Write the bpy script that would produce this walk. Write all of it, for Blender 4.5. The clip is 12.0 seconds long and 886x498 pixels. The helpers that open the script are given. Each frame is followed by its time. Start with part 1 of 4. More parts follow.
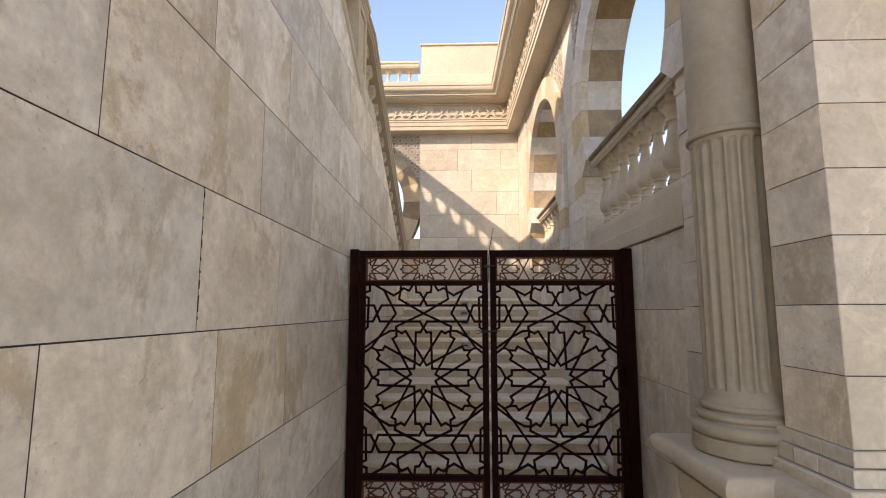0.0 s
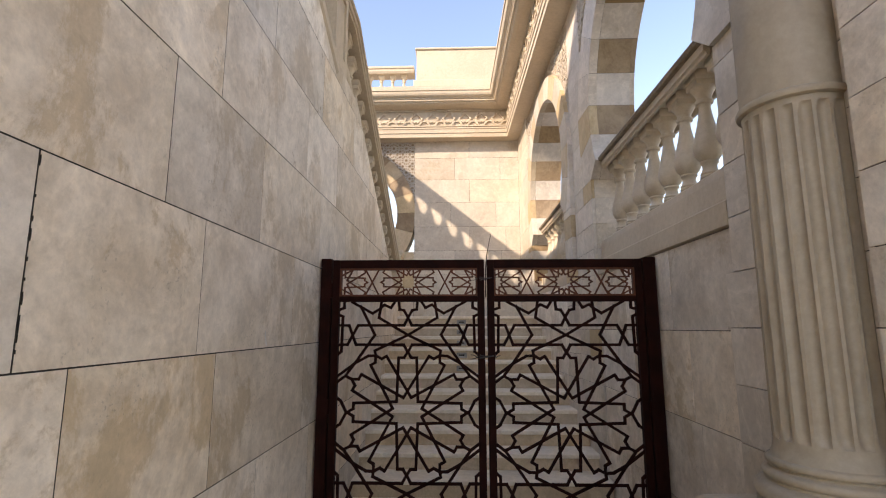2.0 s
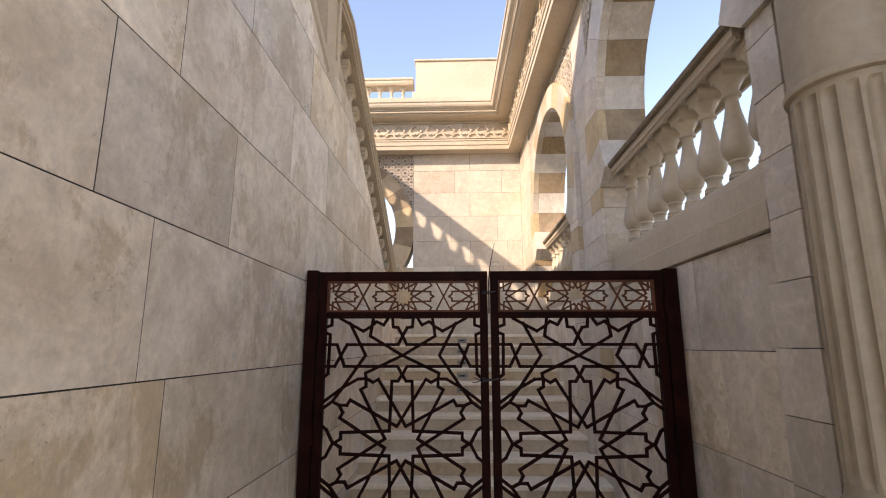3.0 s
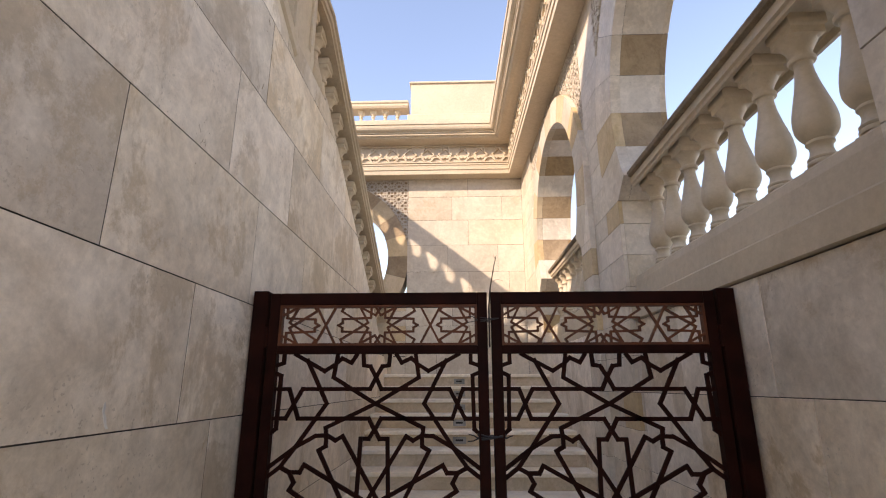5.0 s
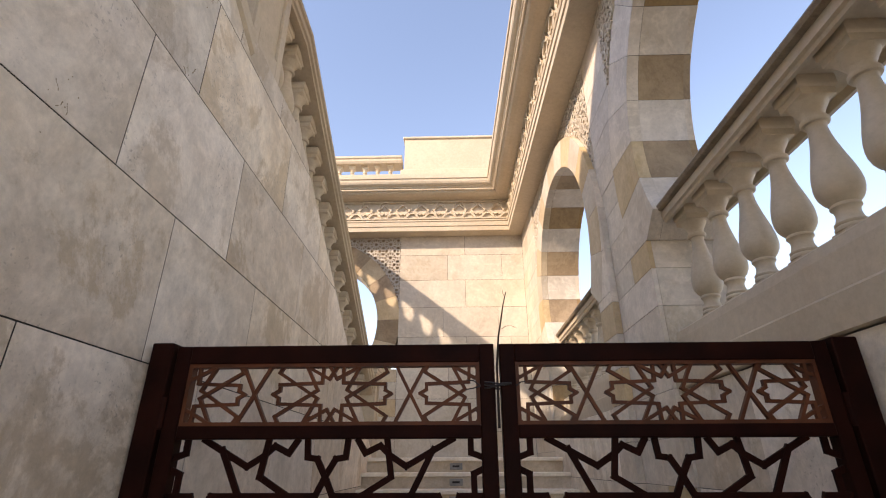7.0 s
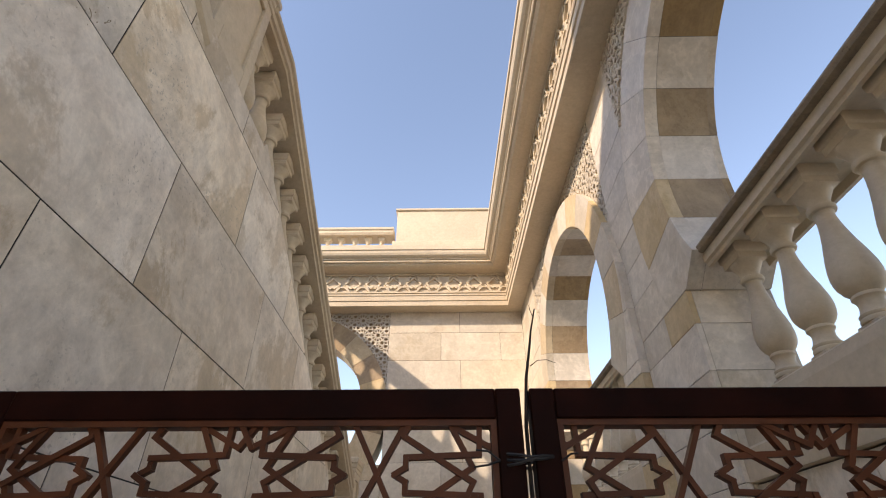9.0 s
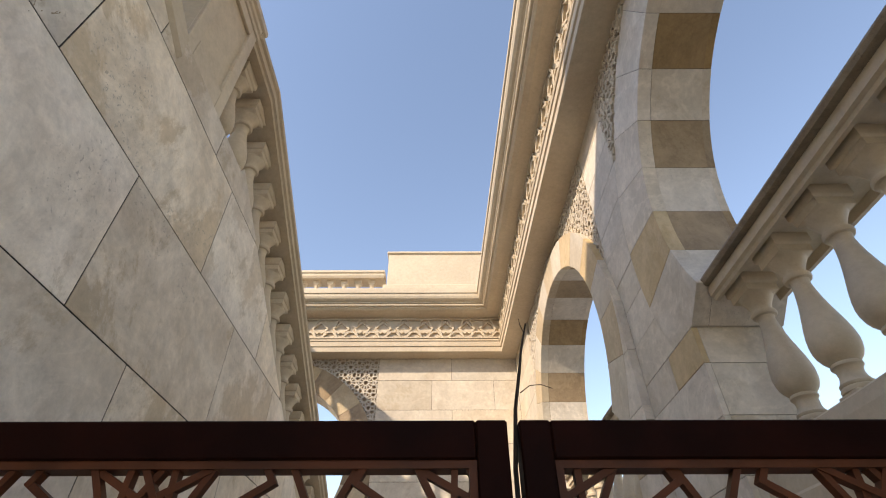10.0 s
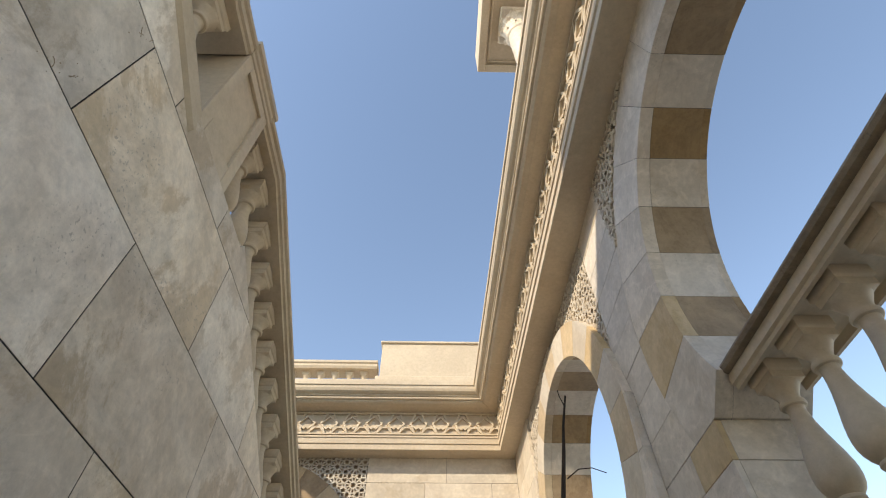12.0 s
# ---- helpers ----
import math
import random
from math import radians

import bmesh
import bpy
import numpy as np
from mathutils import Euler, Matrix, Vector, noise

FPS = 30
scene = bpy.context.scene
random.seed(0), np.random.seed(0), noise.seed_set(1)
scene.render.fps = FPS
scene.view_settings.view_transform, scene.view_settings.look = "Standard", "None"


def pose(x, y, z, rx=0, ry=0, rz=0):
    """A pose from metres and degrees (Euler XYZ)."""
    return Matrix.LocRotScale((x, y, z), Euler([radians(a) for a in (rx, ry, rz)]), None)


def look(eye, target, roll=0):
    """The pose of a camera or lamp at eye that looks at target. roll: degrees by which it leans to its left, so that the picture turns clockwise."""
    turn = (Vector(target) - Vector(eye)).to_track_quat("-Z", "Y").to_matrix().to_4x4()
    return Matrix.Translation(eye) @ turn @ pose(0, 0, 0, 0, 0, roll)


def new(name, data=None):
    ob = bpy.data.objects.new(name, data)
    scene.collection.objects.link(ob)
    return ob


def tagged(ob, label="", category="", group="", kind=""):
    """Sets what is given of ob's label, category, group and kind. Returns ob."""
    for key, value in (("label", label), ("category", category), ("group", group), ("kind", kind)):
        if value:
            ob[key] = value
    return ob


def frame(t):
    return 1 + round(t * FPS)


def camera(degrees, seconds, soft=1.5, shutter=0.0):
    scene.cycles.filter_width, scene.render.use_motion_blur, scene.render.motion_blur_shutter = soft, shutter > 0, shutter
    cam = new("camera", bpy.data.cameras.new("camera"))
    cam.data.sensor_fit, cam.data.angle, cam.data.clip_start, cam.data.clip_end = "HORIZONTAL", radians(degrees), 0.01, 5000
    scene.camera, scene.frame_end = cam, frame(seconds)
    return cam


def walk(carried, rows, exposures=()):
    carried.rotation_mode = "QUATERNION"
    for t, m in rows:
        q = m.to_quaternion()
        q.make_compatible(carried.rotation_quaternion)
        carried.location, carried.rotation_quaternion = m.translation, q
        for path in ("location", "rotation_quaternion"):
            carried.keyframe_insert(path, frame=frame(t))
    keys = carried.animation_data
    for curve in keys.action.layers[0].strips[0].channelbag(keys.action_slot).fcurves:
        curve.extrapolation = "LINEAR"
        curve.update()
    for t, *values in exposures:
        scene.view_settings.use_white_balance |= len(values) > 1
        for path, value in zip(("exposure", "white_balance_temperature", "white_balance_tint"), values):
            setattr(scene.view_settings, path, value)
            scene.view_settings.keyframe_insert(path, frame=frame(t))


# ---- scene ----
cam = camera(83.6, 12.0, 1.1)
METRES, EYE, TILT, LEAN, TURN = 3.55, 1.66, 7.1, 0.0, 1.85
ROWS = [
    (0.0, 0.0, 0.0, 0.0, 0.0, 0.0, 0.0),
    (0.5, 0.0008, 0.0429, -0.0022, 0.02, 0.25, 0.0),
    (1.0, 0.0062, 0.0873, -0.0076, 0.06, 0.68, 0.02),
    (1.5, 0.0155, 0.1391, -0.0115, 0.05, 1.18, 0.03),
    (2.0, 0.0248, 0.1836, -0.0152, 0.06, 1.94, 0.06),
    (2.5, 0.0286, 0.2279, -0.0213, 0.06, 2.94, 0.03),
    (3.0, 0.0279, 0.2803, -0.025, 0.1, 3.99, 0.06),
    (5.0, 0.046, 0.4849, -0.0435, 0.08, 8.33, 0.06),
    (5.5, 0.0449, 0.5408, -0.0481, 0.09, 9.87, 0.1),
    (6.0, 0.0433, 0.5969, -0.0488, 0.05, 11.78, 0.1),
    (6.5, 0.0473, 0.6463, -0.0498, -0.07, 13.96, 0.11),
    (7.0, 0.056, 0.7015, -0.0498, -0.24, 16.45, 0.15),
    (9.0, 0.0569, 0.8931, -0.0601, -1.13, 26.9, -0.05),
    (9.5, 0.0635, 0.9275, -0.0586, -1.53, 29.4, -0.03),
    (10.0, 0.0704, 0.9537, -0.0580, -1.85, 32.59, -0.07),
    (10.5, 0.0674, 0.9699, -0.0572, -2.1, 36.24, -0.17),
    (11.0, 0.062, 0.979, -0.0561, -2.34, 39.66, -0.15),
    (11.5, 0.0574, 0.9842, -0.0566, -2.71, 41.95, -0.17),
    (12.0, 0.0546, 0.9859, -0.0571, -3.02, 43.26, -0.2),
]
walk(cam, [(t, pose(0, 0, EYE, TILT, LEAN, TURN) @ pose(METRES * x, METRES * y, METRES * z, 90 + pitch, roll, yaw)) for t, x, y, z, yaw, pitch, roll in ROWS],
     [(0.0, 1.68, 7850, 18), (3.0, 1.76, 8000, 22), (5.5, 1.75, 8150, 23), (7.0, 1.67, 8150, 22), (9.5, 1.50, 8050, 17), (12.0, 1.36, 7800, 11)])

# ---- light: clear sky, low warm sun from behind and the left ----
SUN_WAY = Vector((1.27, 1.0, -1.0)).normalized()
world = bpy.data.worlds.new("sky")
scene.world = world
world.use_nodes = True
wn = world.node_tree
sky = wn.nodes.new("ShaderNodeTexSky")
sky.sky_type = "NISHITA"
sky.sun_disc = False
sky.sun_elevation = math.asin(-SUN_WAY.z)
sky.sun_rotation = math.atan2(-SUN_WAY.x, -SUN_WAY.y)
sky.air_density = 1.0
sky.dust_density = 0.25
sky.ozone_density = 2.0
back = wn.nodes["Background"]
back.inputs["Strength"].default_value = 0.135
wn.links.new(sky.outputs["Color"], back.inputs["Color"])
sun_data = bpy.data.lights.new("sun", "SUN")
sun_data.energy, sun_data.angle, sun_data.color = 2.1, radians(0.5), (1.0, 0.94, 0.84)
sun_lamp = new("sun", sun_data)
sun_lamp.matrix_world = look((-30, -24, 24), Vector((-30, -24, 24)) + SUN_WAY)


# ---- materials ----
def nodes_of(name):
    m = bpy.data.materials.new(name)
    m.use_nodes = True
    return m, m.node_tree, m.node_tree.nodes["Principled BSDF"]


def stone(name, light, dark, rough=0.55, vary=0.12, blotch=1.6, bump=0.12, veins=0.35, pits=0.5, stain=0.4):
    """Cut limestone: cloudy patches, fine grain, faint veins, small pits; every piece a little different."""
    warm = lambda c: tuple(a * b for a, b in zip(c, (1.02, 0.98, 0.935)))
    light, dark = warm(light), warm(dark)
    m, nt, bsdf = nodes_of(name)
    n, l = nt.nodes, nt.links
    geo = n.new("ShaderNodeNewGeometry")
    info = n.new("ShaderNodeObjectInfo")
    shift = n.new("ShaderNodeVectorMath")
    shift.operation = "MULTIPLY_ADD"
    comb = n.new("ShaderNodeCombineXYZ")
    for k, f in enumerate((17.0, 31.0, 23.0)):
        mul = n.new("ShaderNodeMath")
        mul.operation, mul.inputs[1].default_value = "MULTIPLY", f
        l.new(info.outputs["Random"], mul.inputs[0])
        l.new(mul.outputs[0], comb.inputs[k])
    shift.inputs[1].default_value = (1, 1, 1)
    l.new(geo.outputs["Position"], shift.inputs[0])
    l.new(comb.outputs[0], shift.inputs[2])

    def noise_tex(scale, detail, rough_n=0.6, dist=0.0):
        t = n.new("ShaderNodeTexNoise")
        t.inputs["Scale"].default_value, t.inputs["Detail"].default_value = scale, detail
        t.inputs["Roughness"].default_value, t.inputs["Distortion"].default_value = rough_n, dist
        l.new(shift.outputs[0], t.inputs["Vector"])
        return t

    def ramp(src, a, b, ca=(0, 0, 0, 1), cb=(1, 1, 1, 1)):
        r = n.new("ShaderNodeValToRGB")
        r.color_ramp.elements[0].position, r.color_ramp.elements[1].position = a, b
        r.color_ramp.elements[0].color, r.color_ramp.elements[1].color = ca, cb
        l.new(src, r.inputs["Fac"])
        return r

    cloud = noise_tex(blotch, 11, 0.76, 0.4)
    base = ramp(cloud.outputs["Fac"], 0.41, 0.60, (*dark, 1), (*light, 1))
    vein = noise_tex(blotch * 1.1, 6, 0.6, 0.8)
    vr = ramp(vein.outputs["Fac"], 0.47, 0.50)
    vr2 = ramp(vein.outputs["Fac"], 0.50, 0.53, (1, 1, 1, 1), (0, 0, 0, 1))
    vm = n.new("ShaderNodeMath")
    vm.operation = "MULTIPLY"
    l.new(vr.outputs["Color"], vm.inputs[0])
    l.new(vr2.outputs["Color"], vm.inputs[1])
    vk = n.new("ShaderNodeMath")
    vk.operation, vk.inputs[1].default_value = "MULTIPLY", veins
    l.new(vm.outputs[0], vk.inputs[0])
    mix = n.new("ShaderNodeMixRGB")
    mix.inputs["Color2"].default_value = (*[min(1, c * 1.18) for c in light], 1)
    l.new(vk.outputs[0], mix.inputs["Fac"])
    l.new(base.outputs["Color"], mix.inputs["Color1"])
    stretch = n.new("ShaderNodeMapping")
    stretch.inputs["Scale"].default_value = (1.0, 1.0, 0.75)
    l.new(shift.outputs[0], stretch.inputs["Vector"])
    st = n.new("ShaderNodeTexNoise")
    st.inputs["Scale"].default_value, st.inputs["Detail"].default_value, st.inputs["Roughness"].default_value, st.inputs["Distortion"].default_value = blotch * 0.6, 11, 0.74, 0.3
    l.new(stretch.outputs[0], st.inputs["Vector"])
    sr = ramp(st.outputs["Fac"], 0.54, 0.585)
    sk = n.new("ShaderNodeMath")
    sk.operation, sk.inputs[1].default_value = "MULTIPLY", stain
    l.new(sr.outputs["Color"], sk.inputs[0])
    smix = n.new("ShaderNodeMixRGB")
    smix.inputs["Color2"].default_value = (*[c * f for c, f in zip(dark, (0.84, 0.78, 0.68))], 1)
    l.new(sk.outputs[0], smix.inputs["Fac"])
    l.new(mix.outputs[0], smix.inputs["Color1"])
    mix = smix
    fine = noise_tex(26, 8, 0.72)
    hsv = n.new("ShaderNodeHueSaturation")
    vmap = n.new("ShaderNodeMapRange")
    vmap.inputs["To Min"].default_value, vmap.inputs["To Max"].default_value = 1 - vary, 1 + vary * 0.6
    l.new(info.outputs["Random"], vmap.inputs["Value"])
    fm = n.new("ShaderNodeMapRange")
    fm.inputs["To Min"].default_value, fm.inputs["To Max"].default_value = 0.74, 1.22
    l.new(fine.outputs["Fac"], fm.inputs["Value"])
    mid = noise_tex(9, 7, 0.7, 0.4)
    mm = n.new("ShaderNodeMapRange")
    mm.inputs["From Min"].default_value, mm.inputs["From Max"].default_value = 0.3, 0.7
    mm.inputs["To Min"].default_value, mm.inputs["To Max"].default_value = 1 - 0.22 * stain, 1 + 0.18 * stain
    l.new(mid.outputs["Fac"], mm.inputs["Value"])
    vm2 = n.new("ShaderNodeMath")
    vm2.operation = "MULTIPLY"
    l.new(mm.outputs[0], vm2.inputs[0])
    l.new(vmap.outputs[0], vm2.inputs[1])
    vv = n.new("ShaderNodeMath")
    vv.operation = "MULTIPLY"
    l.new(vm2.outputs[0], vv.inputs[0])
    l.new(fm.outputs[0], vv.inputs[1])
    l.new(vv.outputs[0], hsv.inputs["Value"])
    # some pieces browner, some greyer
    tone = n.new("ShaderNodeMath")
    tone.operation, tone.inputs[1].default_value = "MULTIPLY", 7.31
    l.new(info.outputs["Random"], tone.inputs[0])
    tone_share = n.new("ShaderNodeMath")
    tone_share.operation = "FRACT"
    l.new(tone.outputs[0], tone_share.inputs[0])
    sat = n.new("ShaderNodeMapRange")
    sat.inputs["To Min"].default_value, sat.inputs["To Max"].default_value = 1 - 1.3 * vary, 1 + 1.2 * vary
    l.new(tone_share.outputs[0], sat.inputs["Value"])
    l.new(sat.outputs[0], hsv.inputs["Saturation"])
    l.new(mix.outputs[0], hsv.inputs["Color"])
    # small dark pits, in patches
    pit = noise_tex(70, 2, 0.5)
    pr = ramp(pit.outputs["Fac"], 0.62, 0.68)
    patch = noise_tex(3.1, 3, 0.5)
    pr2 = ramp(patch.outputs["Fac"], 0.50, 0.66)
    pm = n.new("ShaderNodeMath")
    pm.operation = "MULTIPLY"
    l.new(pr.outputs["Color"], pm.inputs[0])
    l.new(pr2.outputs["Color"], pm.inputs[1])
    pk = n.new("ShaderNodeMath")
    pk.operation, pk.inputs[1].default_value = "MULTIPLY", pits
    l.new(pm.outputs[0], pk.inputs[0])
    mix2 = n.new("ShaderNodeMixRGB")
    mix2.inputs["Color2"].default_value = (*[c * 0.55 for c in dark], 1)
    l.new(pk.outputs[0], mix2.inputs["Fac"])
    l.new(hsv.outputs["Color"], mix2.inputs["Color1"])
    l.new(mix2.outputs[0], bsdf.inputs["Base Color"])
    rmap = n.new("ShaderNodeMapRange")
    rmap.inputs["To Min"].default_value, rmap.inputs["To Max"].default_value = rough - 0.1, rough + 0.12
    l.new(cloud.outputs["Fac"], rmap.inputs["Value"])
    l.new(rmap.outputs[0], bsdf.inputs["Roughness"])
    hgt = n.new("ShaderNodeMath")
    hgt.operation = "SUBTRACT"
    l.new(fine.outputs["Fac"], hgt.inputs[0])
    l.new(pm.outputs[0], hgt.inputs[1])
    bp = n.new("ShaderNodeBump")
    bp.inputs["Strength"].default_value, bp.inputs["Distance"].default_value = bump, 0.004
    l.new(hgt.outputs[0], bp.inputs["Height"])
    l.new(bp.outputs[0], bsdf.inputs["Normal"])
    return m


def metal(name, color, rough, metallic=0.0, gloss=0.5):
    m, nt, bsdf = nodes_of(name)
    n, l = nt.nodes, nt.links
    tc = n.new("ShaderNodeNewGeometry")
    t = n.new("ShaderNodeTexNoise")
    t.inputs["Scale"].default_value, t.inputs["Detail"].default_value = 9, 6
    l.new(tc.outputs["Position"], t.inputs["Vector"])
    r = n.new("ShaderNodeValToRGB")
    r.color_ramp.elements[0].color = (*[c * 0.7 for c in color], 1)
    r.color_ramp.elements[1].color = (*[c * 1.35 for c in color], 1)
    r.color_ramp.elements[0].position, r.color_ramp.elements[1].position = 0.35, 0.7
    l.new(t.outputs["Fac"], r.inputs["Fac"])
    l.new(r.outputs["Color"], bsdf.inputs["Base Color"])
    bsdf.inputs["Metallic"].default_value = metallic
    bsdf.inputs["Specular IOR Level"].default_value = gloss
    rr = n.new("ShaderNodeMapRange")
    rr.inputs["To Min"].default_value, rr.inputs["To Max"].default_value = rough - 0.08, rough + 0.15
    l.new(t.outputs["Fac"], rr.inputs["Value"])
    l.new(rr.outputs[0], bsdf.inputs["Roughness"])
    b = n.new("ShaderNodeTexNoise")
    b.inputs["Scale"].default_value = 220
    l.new(tc.outputs["Position"], b.inputs["Vector"])
    bp = n.new("ShaderNodeBump")
    bp.inputs["Strength"].default_value, bp.inputs["Distance"].default_value = 0.1, 0.001
    l.new(b.outputs["Fac"], bp.inputs["Height"])
    l.new(bp.outputs[0], bsdf.inputs["Normal"])
    return m


M_PANEL = stone("grey_cream_limestone", (0.80, 0.735, 0.645), (0.62, 0.545, 0.45), 0.5, 0.17, 2.4, 0.18, 0.15, 0.6, 0.74)
M_PIER = stone("pale_limestone", (0.67, 0.615, 0.54), (0.55, 0.495, 0.42), 0.5, 0.10, 2.0, 0.12, 0.4, 0.4)
M_BACK = stone("cream_limestone", (0.61, 0.565, 0.485), (0.52, 0.465, 0.39), 0.55, 0.10, 1.5, 0.12, 0.3, 0.3)
M_TAN = stone("tan_sandstone", (0.38, 0.27, 0.15), (0.26, 0.175, 0.09), 0.6, 0.14, 2.6, 0.15, 0.15, 0.3)
M_PALE = stone("pale_tan_sandstone", (0.58, 0.47, 0.32), (0.48, 0.375, 0.24), 0.6, 0.12, 2.2, 0.15, 0.15, 0.3)
M_CAST = stone("smooth_cast_stone", (0.57, 0.495, 0.385), (0.50, 0.425, 0.325), 0.6, 0.03, 1.1, 0.07, 0.08, 0.12, 0.12)
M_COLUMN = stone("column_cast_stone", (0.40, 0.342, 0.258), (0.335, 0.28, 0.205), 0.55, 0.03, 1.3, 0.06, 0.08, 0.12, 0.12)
M_DARK_CAST = stone("dark_cast_stone", (0.30, 0.25, 0.19), (0.19, 0.15, 0.11), 0.75, 0.05, 4.0, 0.2, 0.1, 0.6, 0.6)
M_TREAD = stone("tread_stone", (0.86, 0.79, 0.68), (0.78, 0.70, 0.58), 0.5, 0.06, 2.4, 0.1, 0.3, 0.3)
M_RISER = stone("riser_stone", (0.64, 0.52, 0.385), (0.52, 0.41, 0.29), 0.6, 0.1, 3.0, 0.12, 0.3, 0.4)
M_JOINT = stone("joint_mortar", (0.04, 0.034, 0.028), (0.02, 0.017, 0.014), 0.9, 0.0, 6.0, 0.2, 0.0, 0.3)
M_GROUND = stone("ground_paving", (0.68, 0.62, 0.54), (0.56, 0.50, 0.43), 0.7, 0.0, 0.8, 0.2, 0.1, 0.4)
M_GATE = metal("dark_brown_painted_steel", (0.017, 0.0040, 0.0024), 0.6, 0.0, 0.06)
M_LATTICE = metal("red_brown_painted_steel", (0.10, 0.031, 0.013), 0.5, 0.0, 0.2)
M_PIT = stone("pit_filling", (0.40, 0.33, 0.245), (0.28, 0.22, 0.155), 0.9, 0.0, 8.0, 0.1, 0.0, 0.2)
M_TWIG = metal("dry_bark", (0.03, 0.02, 0.014), 0.85)
M_WIRE = metal("dull_black_wire", (0.03, 0.028, 0.03), 0.5, 0.3)
M_SPLASH = metal("chalky_white", (0.62, 0.60, 0.57), 0.8)
M_PLATE = metal("dull_plate", (0.30, 0.28, 0.26), 0.5, 0.2)


# ---- mesh helpers ----
def part(name, bm, mat, parent=None, label="", smooth=False):
    me = bpy.data.meshes.new(name)
    bmesh.ops.recalc_face_normals(bm, faces=bm.faces)
    if smooth:
        for f in bm.faces:
            f.smooth = True
    bm.to_mesh(me)
    bm.free()
    me.materials.append(mat)
    ob = new(name, me)
    if smooth:
        me.set_sharp_from_angle(angle=radians(40))
    if parent is not None:
        ob.parent = parent
    if label:
        tagged(ob, label)
    return ob


def empty(name, place, label, category, group="", kind=""):
    ob = new(name)
    ob.empty_display_size = 0.1
    ob.matrix_world = Matrix.Translation(place)
    tagged(ob, label, category, group, kind)
    bpy.context.view_layer.update()
    return ob


def under(ob, parent):
    """Parent ob, keeping it where it is."""
    ob.parent = parent
    ob.matrix_parent_inverse = Matrix.Translation(parent.matrix_basis.translation).inverted()
    return ob


def box(bm, x0, x1, y0, y1, z0, z1, c=0.0):
    """A box; c: chamfer of its edges."""
    made = bmesh.ops.create_cube(bm, size=1.0, matrix=Matrix.LocRotScale(
        ((x0 + x1) / 2, (y0 + y1) / 2, (z0 + z1) / 2), None, (x1 - x0, y1 - y0, z1 - z0)))
    if c:
        edges = list({e for v in made["verts"] for e in v.link_edges})
        bmesh.ops.bevel(bm, geom=edges, offset=c, segments=1, affect="EDGES", profile=0.5)
    return bm


def shrink(poly, c):
    """The polygon with each side moved inwards by c."""
    n = len(poly)
    area = sum(poly[i][0] * poly[(i + 1) % n][1] - poly[(i + 1) % n][0] * poly[i][1] for i in range(n))
    s = 1 if area > 0 else -1
    out = []
    for i in range(n):
        p, q, r = poly[i - 1], poly[i], poly[(i + 1) % n]
        d1, d2 = Vector((q[0] - p[0], q[1] - p[1])), Vector((r[0] - q[0], r[1] - q[1]))
        if d1.length < 1e-6 or d2.length < 1e-6:
            out.append(q)
            continue
        d1.normalize(), d2.normalize()
        n1, n2 = Vector((-d1.y, d1.x)) * s, Vector((-d2.y, d2.x)) * s
        b = n1 + n2
        if b.length < 1e-3:
            b = n1
        b.normalize()
        k = c / max(0.5, b.dot(n1))
        out.append((q[0] + b.x * k, q[1] + b.y * k))
    return out


def prism(bm, poly, place, back, front, c=0.0):
    """A slab with the outline poly, from depth back to depth front; place(a, b, depth) gives the world's point. c: chamfer of the front edge."""
    rings = [[bm.verts.new(place(a, b, back)) for a, b in poly]]
    if c:
        rings.append([bm.verts.new(place(a, b, front - c)) for a, b in poly])
        rings.append([bm.verts.new(place(a, b, front)) for a, b in shrink(poly, c)])
    else:
        rings.append([bm.verts.new(place(a, b, front)) for a, b in poly])
    n = len(poly)
    for lo, hi in zip(rings, rings[1:]):
        for i in range(n):
            bm.faces.new((lo[i], lo[(i + 1) % n], hi[(i + 1) % n], hi[i]))
    bm.faces.new(rings[0])
    bm.faces.new(rings[-1])
    return bm


def lathe(bm, profile, turns=24, centre=(0, 0)):
    rings = []
    for r, z in profile:
        rings.append([bm.verts.new((centre[0] + r * math.cos(a), centre[1] + r * math.sin(a), z))
                      for a in (math.tau * k / turns for k in range(turns))])
    for lo, hi in zip(rings, rings[1:]):
        for i in range(turns):
            bm.faces.new((lo[i], lo[(i + 1) % turns], hi[(i + 1) % turns], hi[i]))
    bm.faces.new(rings[0])
    bm.faces.new(rings[-1])
    return bm


def sweep(bm, profile, stations):
    """A closed profile of (p, z), carried through stations: functions that turn (p, z) into a point."""
    rings = [[bm.verts.new(st(p, z)) for p, z in profile] for st in stations]
    n = len(profile)
    for lo, hi in zip(rings, rings[1:]):
        for i in range(n):
            bm.faces.new((lo[i], lo[(i + 1) % n], hi[(i + 1) % n], hi[i]))
    bm.faces.new(rings[0])
    bm.faces.new(rings[-1])
    return bm


def bars(bm, lines, place, width, back, front):
    """Flat bars along polylines of (a, b), each a hair above or below the ones it crosses."""
    count = 0
    for line in lines:
        for (a0, b0), (a1, b1) in zip(line, line[1:]):
            d = Vector((a1 - a0, b1 - b0))
            if d.length < 1e-4:
                continue
            d.normalize()
            e, s = d * (width * 0.42), Vector((-d.y, d.x)) * (width / 2)
            poly = [(a0 - e.x + s.x, b0 - e.y + s.y), (a1 + e.x + s.x, b1 + e.y + s.y),
                    (a1 + e.x - s.x, b1 + e.y - s.y), (a0 - e.x - s.x, b0 - e.y - s.y)]
            lift = 0.00013 * (count * 7 % 53)
            count += 1
            prism(bm, poly, place, back + lift, front + lift)
    return bm


